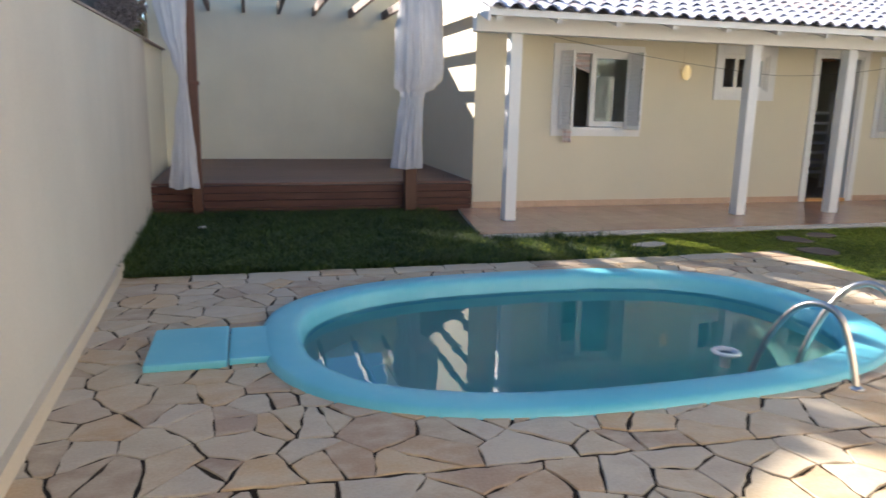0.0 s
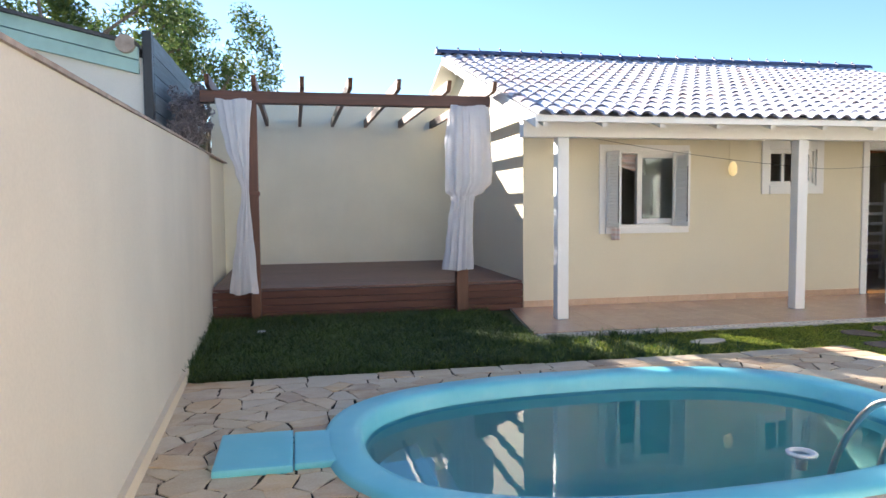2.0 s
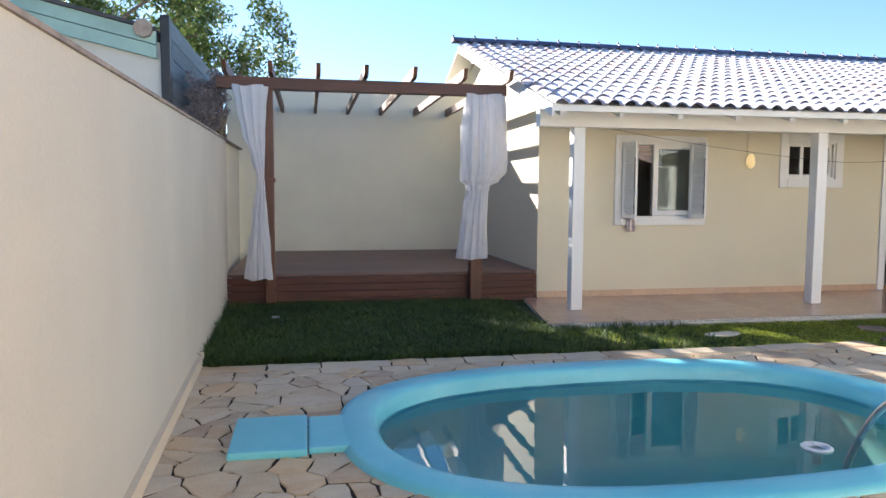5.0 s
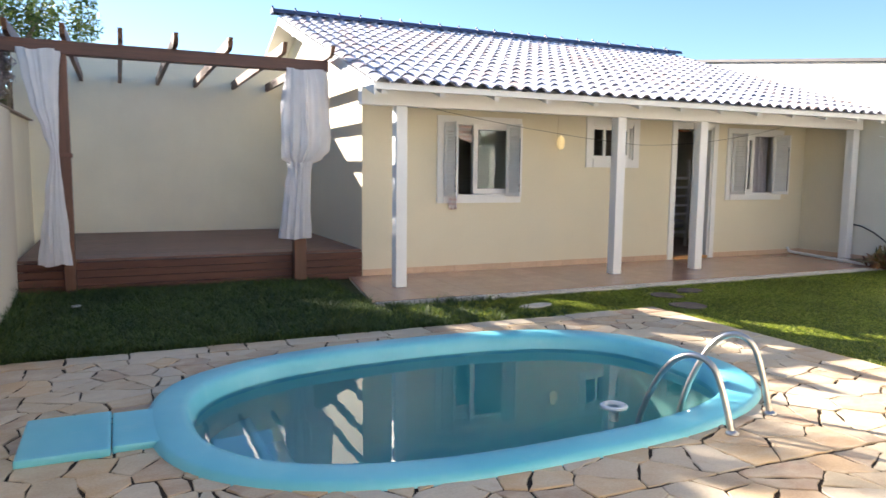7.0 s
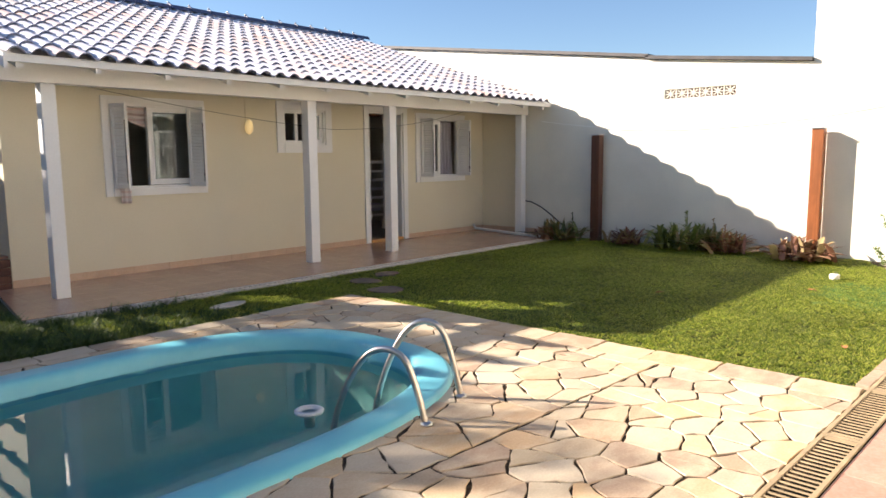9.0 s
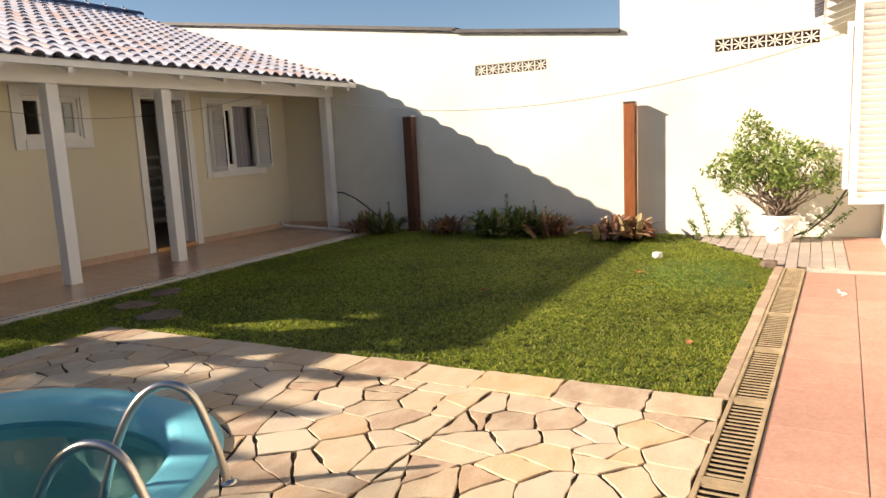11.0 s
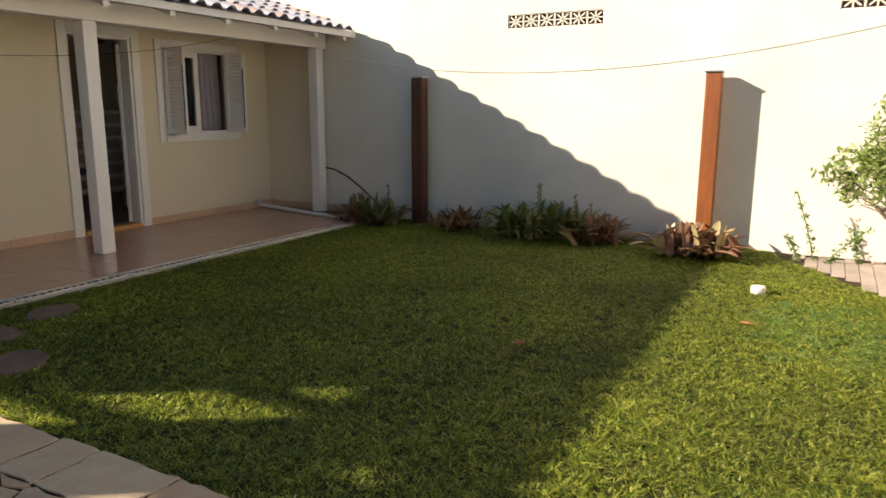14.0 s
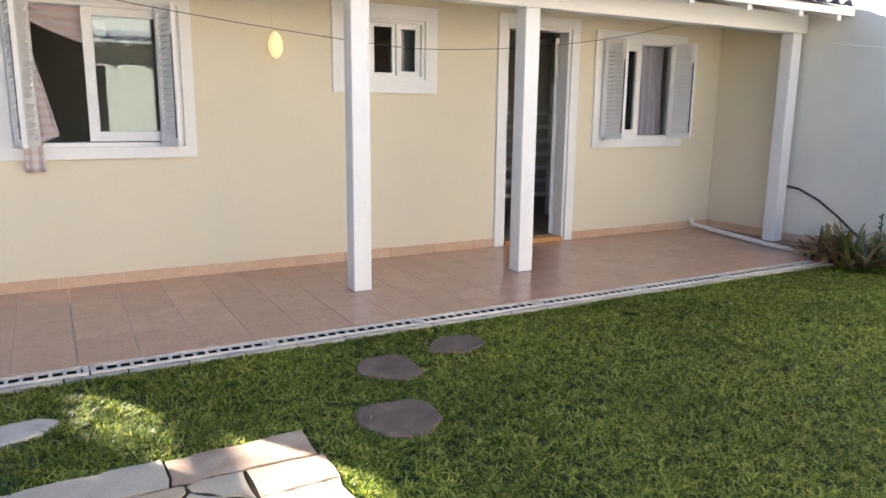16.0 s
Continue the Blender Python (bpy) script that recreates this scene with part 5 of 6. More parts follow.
part("body", bm, M_POT, pot, "", True)
bm = bmesh.new()
for k in range(8):
    a0 = 2 * math.pi * k / 8
    pts = []
    for i in range(9):
        t = i / 8
        a = a0 + t * 2 * math.pi / 8
        z = 0.235 - 0.07 * math.sin(math.pi * t)
        r = 0.190 - 0.28 * max(0, 0.2 - z)
        pts.append((r * math.cos(a), r * math.sin(a), z))
    tube(pts, 0.010, 6, bm)
part("garland", bm, M_POT, pot, "", True)
part("soil", lathe([(0.16, 0.27), (0.17, 0.285), (0.02, 0.30)], 24), M_SOIL, pot)
sh = tagged(empty("potted_shrub", (10.47, 0.61, 0.28)), "bushy green variegated shrub growing in the white pot", "shrub")
rnd = random.Random(31)
tips = []
for i in range(64):
    a = rnd.uniform(0, 6.28)
    r = 0.62 * math.sqrt(rnd.random())
    z = 0.34 + (0.78 - 0.45 * (r / 0.62)) * rnd.uniform(0.1, 1.0)
    tips.append((r * math.cos(a) * 0.62, r * math.sin(a) + 0.05, z))
tips += [(0, 0.30, 1.18), (0.05, 0.24, 1.08), (-0.05, 0.36, 1.1), (0, 0.12, 0.98), (0.05, 0.0, 0.92), (-0.05, 0.42, 0.92), (0.0, 0.22, 0.9), (0.0, -0.15, 0.88), (0, 0.72, 0.62), (0, 0.80, 0.55), (0.1, 0.66, 0.70), (0, -0.5, 0.62), (0, -0.55, 0.5)]
for k, t in enumerate(tips):
    part("stem", branches((0, 0, 0.0), [t], 0.011, 6 + k, 0.5, 5), M_BARK, sh)
me = leaf_cloud([(t, rnd.uniform(0.09, 0.17)) for t in tips], 4200, 0.036, 44)
me.materials.append(M_LEAF)
ob = new("foliage", me)
ob.parent = sh
ob["kind"] = "stuff"


def weed(at, h, lean, seed, n=26):
    rnd = random.Random(seed)
    w = tagged(empty("weed", (*at, 0.0)), "leggy green weed growing at the wall foot", "weed", "weeds by the wall")
    pts = [(lean[0] * (i / 6) ** 1.3, lean[1] * (i / 6) ** 1.3, h * i / 6) for i in range(7)]
    part("stem", tube(pts, 0.006, 6), M_WEED, w)
    me = leaf_cloud([((Vector(pts[k // 4]) if k // 4 < 7 else Vector(pts[6])), 0.05) for k in range(n)], n * 7, 0.022, seed)
    me.materials.append(M_WEED)
    ob = new("leaves", me)
    ob.parent = w
    return w


weed((10.72, 1.42), 0.62, (0.02, 0.18), 1)
weed((10.66, 1.30), 0.34, (0.0, -0.3), 2)
weed((10.70, 1.55), 0.22, (0.0, 0.1), 3)
weed((10.75, 1.05), 0.30, (0.0, 0.06), 4)
weed((10.70, 0.40), 0.55, (0.05, -0.5), 5)
weed((10.75, 0.20), 0.35, (0.05, -0.35), 6)
hs = tagged(empty("garden_hose", (0, 0, 0)), "black hose looping up behind the white pot", "hose")
part("tube", tube([(10.80, 0.50, 0.02), (10.84, 0.30, 0.10), (10.86, 0.08, 0.30), (10.88, -0.10, 0.62)], 0.012, 8), M_BLACK, hs, "", True)
wt = tagged(empty("sprinkler_cap", (9.16, 1.76, 0.0)), "small white plastic cap lying on the lawn", "cap")
part("cap", lathe([(0.052, -0.01), (0.055, 0.05), (0.048, 0.06), (0.03, 0.062)], 20), M_PIPE, wt, "", True)
sc = tagged(empty("paper_scrap", (-0.52, 7.35, 0.03)), "crumpled scrap of white paper on the shaded lawn", "litter")
part("scrap", prism([(-0.05, -0.02), (0.0, -0.045), (0.05, -0.01), (0.03, 0.04), (-0.03, 0.035)], 0.0, 0.02, 0.006), M_PIPE, sc)
for lx, ly, lr in ((5.95, 0.95, 20), (8.2, 1.75, 80), (7.1, 2.9, 140)):
    dl = tagged(empty("fallen_leaf", (lx, ly, 0.016), lr), "dry orange-brown leaf lying on the lawn", "leaf", "fallen leaves")
    bm = bmesh.new()
    vs = [bm.verts.new(p) for p in ((-0.05, 0, 0.004), (-0.015, -0.022, 0.012), (0.025, -0.016, 0.012), (0.05, 0, 0.0), (0.025, 0.018, 0.014), (-0.015, 0.022, 0.01))]
    bm.faces.new(vs)
    o = part("blade", bm, M_DRYLEAF, dl)
    solidify(o, 0.002)
st = tagged(empty("string_scrap", (7.75, 0.02, 0.012)), "short curled scrap of white string on the terrace tiles", "litter")
part("string", tube([(-0.11, 0.02, 0), (-0.07, -0.015, 0), (-0.02, 0.0, 0.002), (0.01, 0.04, 0), (0.05, 0.03, 0), (0.10, 0.045, 0), (0.13, 0.02, 0)], 0.006, 6), M_PIPE, st, "", True)
rk = tagged(empty("drain_stone", (8.86, 0.63, 0.0)), "small dark rubble stone at the drain end", "stone")
part("stone", prism([(-0.08, -0.06), (0.07, -0.07), (0.09, 0.03), (0.0, 0.08), (-0.08, 0.04)], -0.01, 0.06, 0.015), M_STEP, rk)


def step_stone(cx, cy, rx, ry, rot, seed, mat, label):
    rnd = random.Random(seed)
    pts = []
    for i in range(14):
        a = 2 * math.pi * i / 14
        k = rnd.uniform(0.86, 1.1)
        x, y = rx * k * math.cos(a), ry * k * math.sin(a)
        pts.append((x * math.cos(rot) - y * math.sin(rot), x * math.sin(rot) + y * math.cos(rot)))
    s = tagged(empty("stepping_stone", (cx, cy, 0)), label, "stepping stone", "stepping stones in the lawn")
    part("slab", prism(pts, -0.03, 0.012, 0.006), mat, s)


step_stone(5.67, 5.84, 0.175, 0.20, 0.2, 1, M_STEP, "dark flat stepping stone sunk in the lawn")
step_stone(5.45, 5.25, 0.19, 0.205, 0.4, 2, M_STEP, "dark flat stepping stone sunk in the lawn")
step_stone(6.18, 6.02, 0.20, 0.14, 0.2, 3, M_STEP, "dark flat stepping stone sunk in the lawn")
step_stone(3.92, 5.86, 0.22, 0.11, 0.2, 4, M_STEPPALE, "pale flat stepping stone sunk in the lawn")

# ---------------------------------------------------------------- lawn
def lawn(name, label, inside, x0, x1, y0, y1, per_m2, seed, hmin=0.02, hmax=0.05, mat=M_GRASS, spread=1.0):
    """Blades in small tufts that fan out from their root, with thin and thick patches."""
    rs = np.random.RandomState(seed)
    per = 8
    m = int((x1 - x0) * (y1 - y0) * per_m2 / per)
    tx, ty = rs.uniform(x0, x1, m), rs.uniform(y0, y1, m)
    clump = 0.5 + 0.5 * np.sin(tx * 17.1 + 2.3 * np.sin(ty * 11.3)) * np.sin(ty * 15.7 + 2.1 * np.sin(tx * 13.1))
    keep = inside(tx, ty) & (rs.uniform(0, 1, m) < 0.55 + 0.6 * clump)
    tx, ty, clump = tx[keep], ty[keep], clump[keep]
    m = len(tx)
    n = m * per
    b = (rs.uniform(0, 2 * np.pi, m)[:, None] + np.arange(per) * 2.4 + rs.uniform(-0.5, 0.5, (m, per))).ravel()
    r = rs.uniform(0.002, 0.014, n)
    px, py = np.repeat(tx, per) + np.cos(b) * r, np.repeat(ty, per) + np.sin(b) * r
    h = np.repeat(rs.uniform(hmin, hmax, m) * (0.8 + 0.4 * clump), per) * rs.uniform(0.7, 1.2, n)
    a = b + np.pi / 2 + rs.uniform(-0.5, 0.5, n)
    w = rs.uniform(0.0022, 0.0046, n)
    lean = rs.uniform(0.25, 1.8, n) * h * spread
    co = np.zeros((n, 5, 3))
    ca, sa = np.cos(a) * w, np.sin(a) * w
    mx, my = px + np.cos(b) * lean * 0.35, py + np.sin(b) * lean * 0.35
    z0 = -0.011
    co[:, 0] = np.stack([px - ca, py - sa, np.full(n, z0)], 1)
    co[:, 1] = np.stack([px + ca, py + sa, np.full(n, z0)], 1)
    co[:, 2] = np.stack([mx + ca * 0.9, my + sa * 0.9, z0 + h * 0.6], 1)
    co[:, 3] = np.stack([mx - ca * 0.9, my - sa * 0.9, z0 + h * 0.6], 1)
    co[:, 4] = np.stack([px + np.cos(b) * lean, py + np.sin(b) * lean, z0 + h], 1)
    me = bpy.data.meshes.new(name)
    me.vertices.add(5 * n)
    me.vertices.foreach_set("co", co.ravel())
    loops = np.empty((n, 7), dtype=np.int32)
    base = np.arange(n) * 5
    for k, v in enumerate((0, 1, 2, 3, 3, 2, 4)):
        loops[:, k] = base + v
    me.loops.add(7 * n)
    me.loops.foreach_set("vertex_index", loops.ravel())
    me.polygons.add(2 * n)
    starts = np.empty((n, 2), dtype=np.int32)
    starts[:, 0], starts[:, 1] = np.arange(n) * 7, np.arange(n) * 7 + 4
    me.polygons.foreach_set("loop_start", starts.ravel())
    me.update(calc_edges=True)
    me.validate()
    me.materials.append(mat)
    return tagged(new(name, me), label, "grass", "", "stuff")


def clear_of_steps(x, y):
    ok = np.ones_like(x, dtype=bool)
    for cx, cy, rx, ry in ((5.67, 5.84, 0.15, 0.17), (5.45, 5.25, 0.17, 0.18), (6.18, 6.02, 0.17, 0.11), (3.92, 5.86, 0.18, 0.09)):
        ok &= ((x - cx) / rx) ** 2 + ((y - cy) / ry) ** 2 > 1
    return ok


def paver_edge(x):
    return 0.56 + (x - 9.0) * 0.62


def in_main_lawn(x, y):
    e = 0.03 * np.sin(x * 9) + 0.02 * np.sin(x * 23)
    f = 0.02 * np.sin(y * 11) + 0.015 * np.sin(y * 27)
    return clear_of_steps(x, y) & (x > STONE_X1 - 0.0 + f * 0.7) & (y < 6.41) & (y > drain_y(x) + 0.08 + np.abs(e) * 0.5) & ((x < 8.85) | (y > 0.60 + (x - 9.0) * 0.62 + e))


def in_side_lawn(x, y):
    e = 0.02 * np.sin(x * 9) + 0.015 * np.sin(x * 23)
    porch = (x > 2.31) & (y > 6.40)
    edge = (x > 2.28 + (y - 6.40) * 0.16) & (y > 6.40)
    return clear_of_steps(x, y) & (y > STONE_Y1 + e * 0.7) & (y < 8.40) & ~porch & ~edge & (x > left_x(y) + 0.01) & (x <= STONE_X1)


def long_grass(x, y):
    """Where the long grass in its shade-darkened colour grows; it thins out gradually towards the porch."""
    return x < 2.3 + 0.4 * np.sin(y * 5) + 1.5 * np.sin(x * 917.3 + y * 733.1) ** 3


lawn("lawn_clover", "patch of blue-green clover in the sunlit lawn", lambda x, y: ((x - 8.3) / 0.75) ** 2 + ((y - 1.25) / 0.5) ** 2 + 0.5 * np.sin(x * 9) * np.sin(y * 13) < 1, 7.3, 9.2, 0.72, 2.0, 5500, 8, 0.016, 0.028, M_CLOVER, 1.4)
lawn("lawn", "short uneven green lawn, partly in shade", in_main_lawn, STONE_X1 - 0.05, RWX - 0.01, 0.5, 6.45, 17500, 3, 0.013, 0.024, M_GRASS, 1.7)
lawn("lawn_side", "shaded green lawn strip between paving and porch", lambda x, y: in_side_lawn(x, y) & ~long_grass(x, y), -0.5, STONE_X1, STONE_Y1 - 0.05, 8.4, 16000, 4, 0.015, 0.028, M_GRASS, 1.6)
lawn("lawn_deck", "long green grass before the deck, its shade darkened into the colour", lambda x, y: in_side_lawn(x, y) & long_grass(x, y), -1.25, 4.6, STONE_Y1 - 0.05, 8.4, 11000, 6, 0.04, 0.09, M_SHADEGRASS)
lawn("lawn_tufts", "longer grass tufts along the wall foot", lambda x, y: (x < left_x(y) + 0.16 + 0.08 * np.sin(y * 6)) & (x > left_x(y) + 0.015), -1.25, -0.6, STONE_Y1, 8.3, 2600, 5, 0.08, 0.20, M_SHADEGRASS)

# ---------------------------------------------------------------- pieces: flags, tiles, pavers
def clip_poly(poly, n, d):
    """Keep the part of a polygon where n . p <= d."""
    out = []
    for i, p in enumerate(poly):
        q = poly[(i + 1) % len(poly)]
        a, b = n.dot(p) - d, n.dot(q) - d
        if a <= 0:
            out.append(p)
        if (a < 0 < b) or (b < 0 < a):
            out.append(p.lerp(q, a / (a - b)))
    return out


def area(poly):
    return 0.5 * sum(p.x * q.y - q.x * p.y for p, q in zip(poly, poly[1:] + poly[:1]))


def flag(poly, seed):
    """A rough-edged stone slab from its outline."""
    rnd = random.Random(seed)
    c = sum(poly, Vector((0, 0))) / len(poly)
    pts = []
    for p, q in zip(poly, poly[1:] + poly[:1]):
        L = (q - p).length
        k = max(1, int(L / 0.055))
        for i in range(k):
            s = p.lerp(q, i / k)
            j = 0.0095 if i else 0.007
            s = s + Vector((rnd.uniform(-j, j), rnd.uniform(-j, j)))
            pts.append(s)
    top = 0.012 + rnd.uniform(-0.002, 0.002)
    tx, ty = rnd.uniform(-0.006, 0.006), rnd.uniform(-0.006, 0.006)
    bm = bmesh.new()
    lo = [bm.verts.new((p.x, p.y, -0.03)) for p in pts]
    md = [bm.verts.new((p.x, p.y, top - 0.003)) for p in pts]
    hi = [bm.verts.new((*(c + (p - c) * (1 - 0.003 / max((p - c).length, 0.02))), top + tx * (p.x - c.x) + ty * (p.y - c.y))) for p in pts]
    n = len(pts)
    for i in range(n):
        j = (i + 1) % n
        bm.faces.new((lo[i], lo[j], md[j], md[i]))
        bm.faces.new((md[i], md[j], hi[j], hi[i]))
    bm.faces.new(hi)
    return bm


def split(poly, rnd, target):
    """Break a flag along random lines until it is small enough."""
    a = abs(area(poly))
    c = sum(poly, Vector((0, 0))) / len(poly)
    if a < target * rnd.uniform(0.6, 1.9):
        return [poly]
    far = max(poly, key=lambda p: (p - c).length) - c
    ang = math.atan2(far.y, far.x) + math.pi / 2 + rnd.uniform(-0.75, 0.75)
    n = Vector((-math.sin(ang), math.cos(ang)))
    d = n.dot(c) + rnd.uniform(-0.12, 0.12) * far.length
    halves = [clip_poly(poly, n, d), clip_poly(poly, -n, -d)]
    if min(len(q) for q in halves) < 3 or min(abs(area(q)) for q in halves) < 0.01:
        return [poly]
    return split(halves[0], rnd, target) + split(halves[1], rnd, target)


def shrink(poly, g):
    """Move every side inwards by g."""
    if area(poly) < 0:
        poly = poly[::-1]
    out = list(poly)
    for p, q in zip(poly, poly[1:] + poly[:1]):
        e = q - p
        if e.length < 1e-5:
            continue
        n = Vector((e.y, -e.x)).normalized()
        out = clip_poly(out, n, n.dot(p) - g)
        if len(out) < 3:
            return []
    return out


EDGE = [pool_point(2 * math.pi * k / 360, 0.02) for k in range(360)]


def off_pool(poly):
    """Cut a flag back to the pool's rim."""
    if min(pool_level(p.x, p.y, 0.03) for p in poly) > 1.0:
        return poly
    c = sum(poly, Vector((0, 0))) / len(poly)
    k = min(range(360), key=lambda k: (EDGE[k] - c).length)
    t = EDGE[(k + 1) % 360] - EDGE[k - 1]
    out = Vector((t.y, -t.x)).normalized()
    return clip_poly(poly, -out, -out.dot(EDGE[k]))


def crazy_paving(sites, region, seed):
    """Uneven cells round the sites, broken into flags and clipped to the pool."""
    made = []
    rnd = random.Random(seed)
    for i, s in enumerate(sites):
        poly = list(region)
        for j, o in enumerate(sites):
            if i == j or (o - s).length > 2.4:
                continue
            n = (o - s).normalized()
            poly = clip_poly(poly, n, n.dot((o + s) / 2))
            if len(poly) < 3:
                break
        if len(poly) < 3:
            continue
        for q in split(poly, rnd, 0.06):
            q = off_pool(q)
            if len(q) < 3:
                continue
            q = shrink(q, rnd.uniform(0.0035, 0.0085))
            if len(q) >= 3 and abs(area(q)) > 0.0012:
                made.append(q)
    return made


rs = random.Random(77)
sites, spans = [], []
tries = 0
while tries < 7000 and len(sites) < 480:
    tries += 1
    p = Vector((rs.uniform(-1.15, STONE_X1 + 0.05), rs.uniform(0.55, STONE_Y1 + 0.05)))
    if pool_level(p.x, p.y, 0.12) < 1.0:
        continue
    r = rs.choice((0.13, 0.17, 0.22, 0.28, 0.38))
    if all((o - p).length > 0.5 * (r + q) for o, q in zip(sites, spans)):
        sites.append(p)
        spans.append(r)
J0, J1 = Vector((-1.2, 2.02)), Vector((5.2, 1.78))
BX, BY = STONE_X1 - 0.30, STONE_Y1 - 0.22
region_all = [Vector(p) for p in ((-0.80, drain_y(-0.8) + 0.004), (BX, drain_y(BX) + 0.004), (BX, BY), (-1.06, BY), (-0.93, 2.0))]
jn = Vector((-(J1 - J0).y, (J1 - J0).x)).normalized()
upper = clip_poly(region_all, -jn, -jn.dot(J0) - 0.004)
lower = clip_poly(region_all, jn, jn.dot(J0) - 0.004)
count = 0
for region, side in ((upper, 1), (lower, -1)):
    ss = [s for s in sites if (s - J0).dot(jn) * side > 0.02]
    for poly in crazy_paving(ss, region, 5 + side):
        count += 1
        part("flagstone", flag(poly, count), M_STONE, paving)

rs = random.Random(9)
y = drain_y(BX) + 0.006
while y < BY - 0.1:
    y1 = y + rs.uniform(0.22, 0.52)
    y1 = BY if y1 > BY - 0.12 else y1
    t0, t1 = rs.uniform(-0.04, 0.04), rs.uniform(-0.03, 0.03)
    count += 1
    part("flagstone", flag([Vector(p) for p in ((BX + 0.008, y + 0.006), (STONE_X1 + t1 * 0.4, y + 0.006), (STONE_X1 + t1 * 0.3, y1 - 0.006), (BX + 0.008, y1 - 0.006))], count), M_STONE, paving)
    y = y1
x = -1.05
while x < STONE_X1 - 0.1:
    x1 = x + rs.uniform(0.25, 0.6)
    x1 = STONE_X1 if x1 > STONE_X1 - 0.14 else x1
    count += 1
    part("flagstone", flag([Vector(p) for p in ((x + 0.006, BY + 0.008), (x1 - 0.006, BY + 0.008), (x1 - 0.006, STONE_Y1 + rs.uniform(-0.02, 0.015)), (x + 0.006, STONE_Y1 + rs.uniform(-0.02, 0.015)))], count), M_STONE, paving)
    x = x1

# porch tiles
porch = bpy.data.objects["porch_slab"]
tm = mesh_of("porch_tile", box(0.0015, 0.3085, 0.0015, 0.4585, -0.006, 0.0, 0.0015), M_PORCHTILE)
for i in range(28):
    for j in range(4):
        x, y = 2.66 + i * 0.31, 6.56 + j * 0.46
        if x + 0.31 > RWX - 0.012:
            continue
        if j == 3:
            part("porch_tile", box(x + 0.0015, x + 0.3085, y + 0.0015, HY0 - 0.013, PORCH_Z - 0.006, PORCH_Z), M_PORCHTILE, porch)
        else:
            shared("porch_tile", tm, M_PORCHTILE, porch, pose(x, y, PORCH_Z))
for j in range(4):
    y0, y1 = 6.56 + j * 0.46 + 0.0015, min(6.56 + (j + 1) * 0.46, HY0) - 0.0015
    e0, e1 = 2.31 + (y0 - 6.56) * 0.168, 2.31 + (y1 - 6.56) * 0.168
    part("porch_tile", prism([(e0, y0), (2.6585, y0), (2.6585, y1), (e1, y1)], PORCH_Z - 0.006, PORCH_Z), M_PORCHTILE, porch)

# terrace tiles
terrace = bpy.data.objects["terrace_slab"]
tt = mesh_of("terrace_tile", box(0.003, 0.547, 0.003, 0.397, -0.014, 0.0, 0.003), M_REDTILE)
for i in range(21):
    for j in range(4):
        x = -2.4 + i * 0.55
        if x + 0.55 > 8.9 or (j > 1 and x + 0.55 > 3.2):
            continue
        y = drain_y(x) - 0.194 - 0.4 * (j + 1)
        shared("terrace_tile", tt, M_REDTILE, terrace, pose(x, y, 0.008, 0, 0, SKEW))
for i in range(4):
    x = 8.80 + i * 0.55
    shared("terrace_tile", tt, M_REDTILE, terrace, pose(x, -0.46, 0.007))

# grey pavers under the pot
pv = tagged(empty("paver_patch", (0, 0, 0)), "patch of grey clay pavers in front of the wall", "paving", "", "structure")
part("paver_bed", prism([(8.803, -0.057), (RWX - 0.002, -0.057), (RWX - 0.002, paver_edge(RWX)), (8.803, paver_edge(8.803))], -0.05, -0.008), M_BED, pv)
pm = mesh_of("paver", box(0.004, 0.236, 0.003, 0.107, -0.03, 0.0, 0.004), M_PAVER)
for i in range(10):
    for j in range(16):
        x, y = 8.805 + i * 0.24 - (0.12 if j % 2 else 0), -0.055 + j * 0.11
        if x < 8.80 or x + 0.24 > RWX or y + 0.08 > paver_edge(x + 0.12):
            continue
        shared("paver", pm, M_PAVER, pv, pose(x, y, 0.010 + random.uniform(-0.003, 0.003)))

# roof tiles: barrel and pan profile, laid in courses up the slope
TW, TL = 0.197, 0.335
def roof_tile_arrays():
    """A wide rounded cover with a narrow pan beside it, raised at its lower edge."""
    n = 12
    pts = []
    for i in range(n + 1):
        t = i / n
        x = (t - 0.5) * TW * 1.03
        u = min(t / 0.74, 1.0)
        z = 0.046 * math.sin(math.pi * u) ** 0.75 if u < 1 else -0.006 * math.sin(math.pi * (t - 0.74) / 0.26)
        pts.append((x, z))
    vs = []
    for yy, dz in ((0.0, 0.021), (TL * 1.10, 0.0), (0.0, 0.010), (TL * 0.5, 0.002), (0.0, 0.021), (0.0, 0.010)):
        for x, z in pts:
            vs.append((x, yy, z + dz))
    fs = []
    m = n + 1
    for i in range(n):
        fs.append((i, i + 1, m + i + 1, m + i))
        fs.append((5 * m + i, 5 * m + i + 1, 4 * m + i + 1, 4 * m + i))
        fs.append((3 * m + i, 3 * m + i + 1, 2 * m + i + 1, 2 * m + i))
    return vs, fs


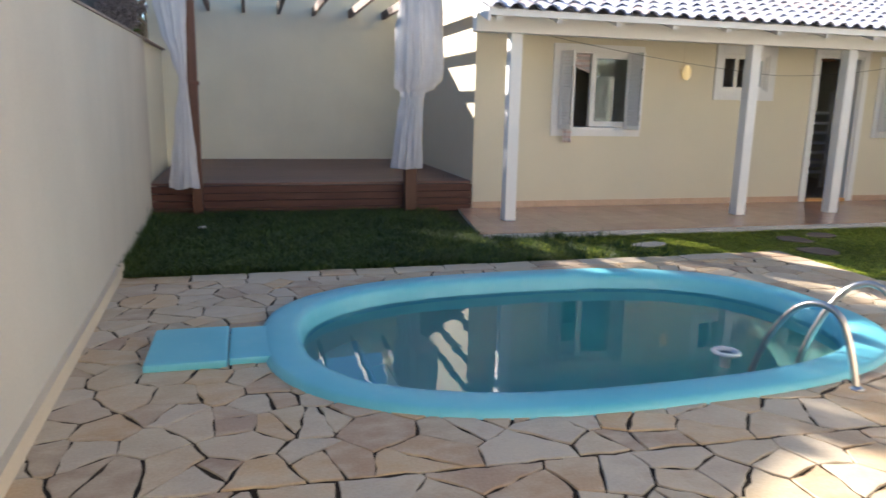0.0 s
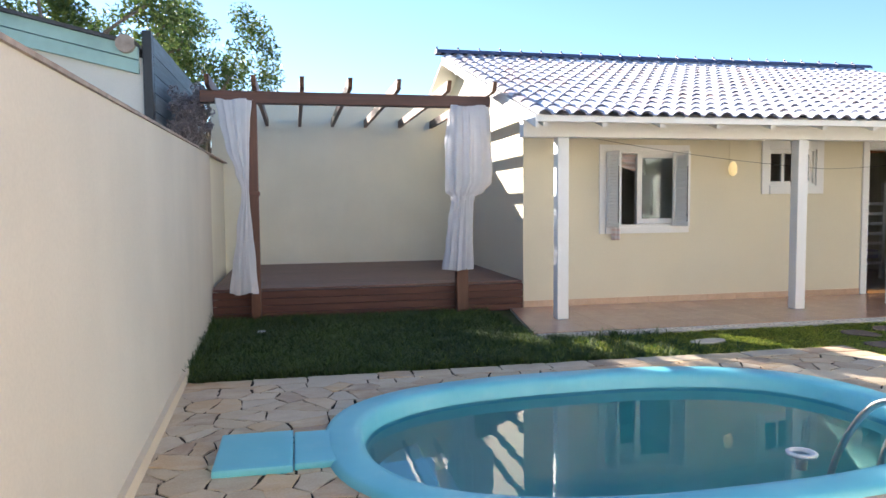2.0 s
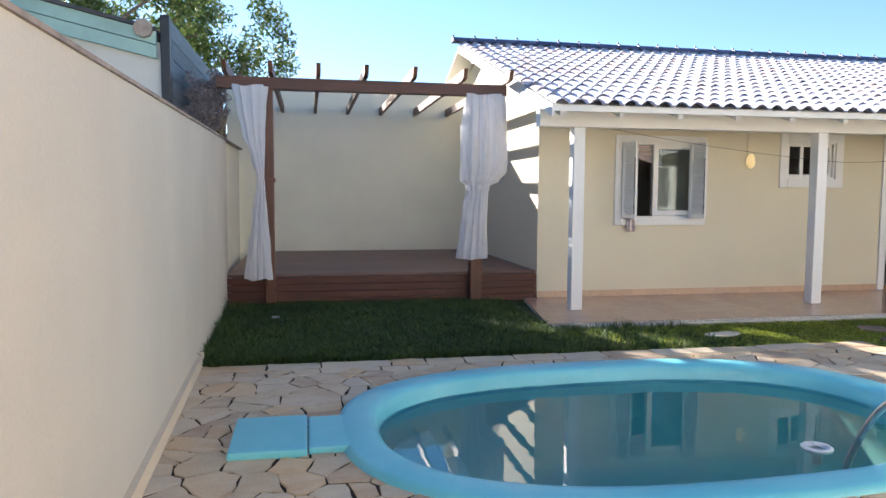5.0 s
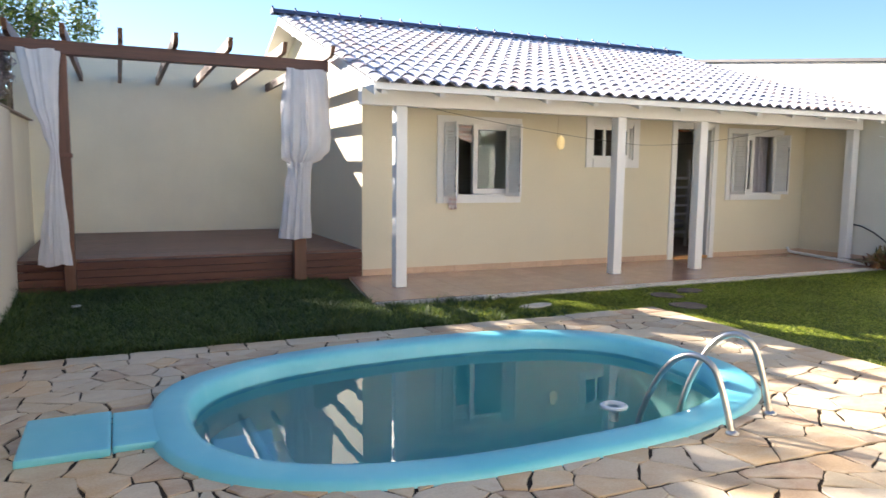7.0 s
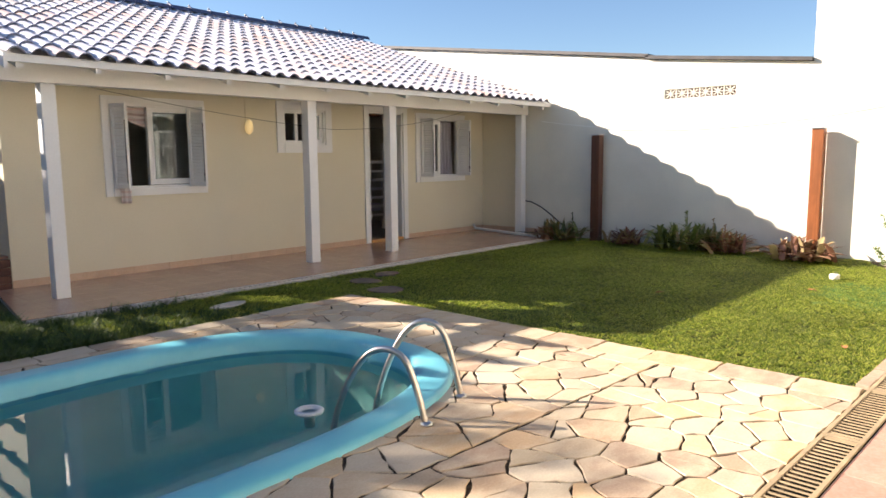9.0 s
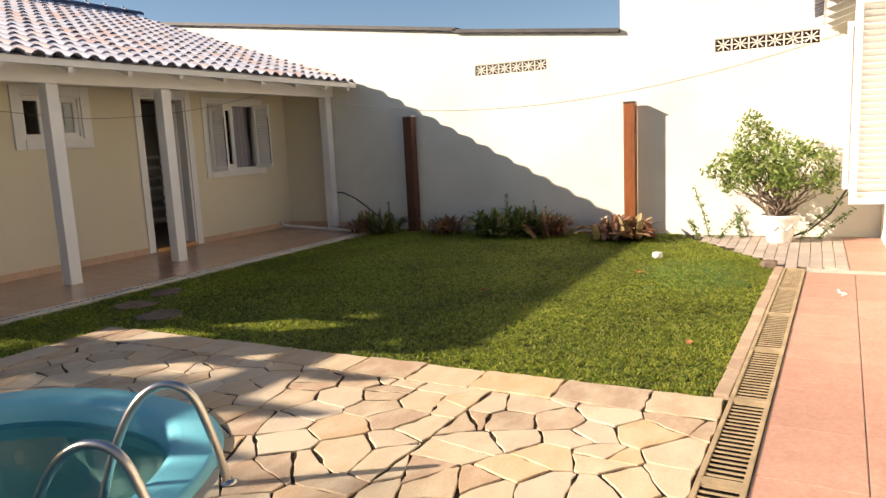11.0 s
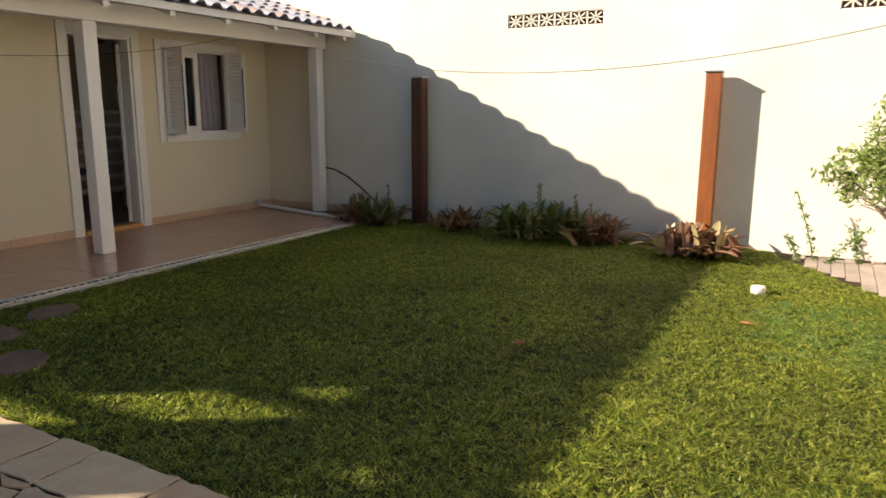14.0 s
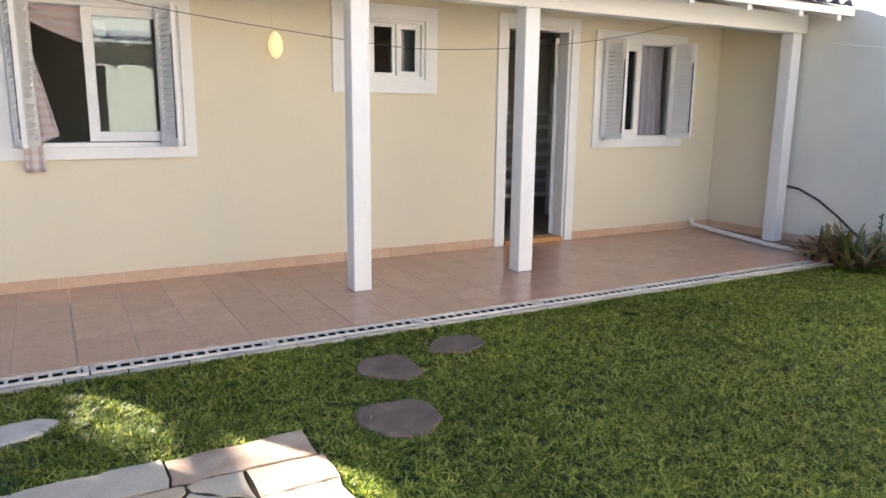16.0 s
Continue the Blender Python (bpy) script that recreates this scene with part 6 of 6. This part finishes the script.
tv, tf = roof_tile_arrays()
rtm = bpy.data.meshes.new("roof_tile")
rtm.from_pydata(tv, [], tf)
rtm.shade_smooth()
rtm.materials.append(M_ROOF)
rtm.materials.append(M_TILESHADE)
# front and underside faces take the painted shade
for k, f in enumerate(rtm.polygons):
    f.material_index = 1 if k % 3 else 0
ang = math.degrees(math.atan(SLOPE))
cols = int((RX1 - RX0) / TW)
courses = int(math.hypot(RIDGE_Y - EAVE_Y, RIDGE_Z - EAVE_Z) / TL) + 1
jv, jf = [], []
ca, sa = math.cos(radians(ang)), math.sin(radians(ang))
for r in range(courses):
    for c in range(cols):
        x = RX0 + TW * (c + 0.5) + 0.02
        d = -0.05 + r * TL + random.uniform(-0.006, 0.006)
        y, z = EAVE_Y + d * ca, EAVE_Z + d * sa + 0.012
        if r < 7:
            ob = new("roof_tile", rtm)
            ob.parent = roof
            ob.matrix_basis = pose(x, y, z + random.uniform(-0.003, 0.003), ang, 0, random.uniform(-0.6, 0.6))
        else:
            k = len(jv)
            for vx, vy, vz in tv:
                jv.append((x + vx, y + vy * ca - vz * sa, z + vy * sa + vz * ca))
            jf.extend([tuple(i + k for i in f) for f in tf])
me = bpy.data.meshes.new("upper_roof_tiles")
me.from_pydata(jv, [], jf)
me.shade_smooth()
me.materials.append(M_ROOFJ)
me.materials.append(M_TILESHADE)
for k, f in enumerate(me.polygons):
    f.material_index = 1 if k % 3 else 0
ob = new("upper_roof_tiles", me)
ob.parent = roof
ob["kind"] = "stuff"

# ridge tiles
def ridge_tile():
    bm = bmesh.new()
    rings = []
    for x, k in ((0.0, 1.12), (0.03, 1.12), (0.035, 1.0), (0.40, 0.96)):
        rings.append([bm.verts.new((x, 0.11 * k * math.cos(math.pi * i / 10), 0.085 * k * math.sin(math.pi * i / 10))) for i in range(11)])
    for a, b in zip(rings, rings[1:]):
        for i in range(10):
            bm.faces.new((a[i], b[i], b[i + 1], a[i + 1]))
    bm.faces.new(rings[0][::-1])
    kn = box(0.0, 0.03, -0.015, 0.015, 0.08, 0.125, 0.004)
    return join(bm, kn)


rgm = mesh_of("ridge_tile", ridge_tile(), M_RIDGE)
n = int((RX1 - RX0) / 0.385)
for i in range(n + 1):
    shared("ridge_tile", rgm, M_RIDGE, roof, pose(RX0 - 0.10 + i * 0.382, RIDGE_Y, RIDGE_Z + 0.045))
# eave course of the main house roof
for i in range(34):
    ob = new("roof_tile", rtm)
    ob.parent = mroof
    ob.matrix_basis = Matrix.Translation((3.1 + i * 0.23, 0.30, 2.555)) @ Matrix.Rotation(math.pi, 4, "Z") @ Matrix.Rotation(math.atan(1.44 / 4.22), 4, "X")
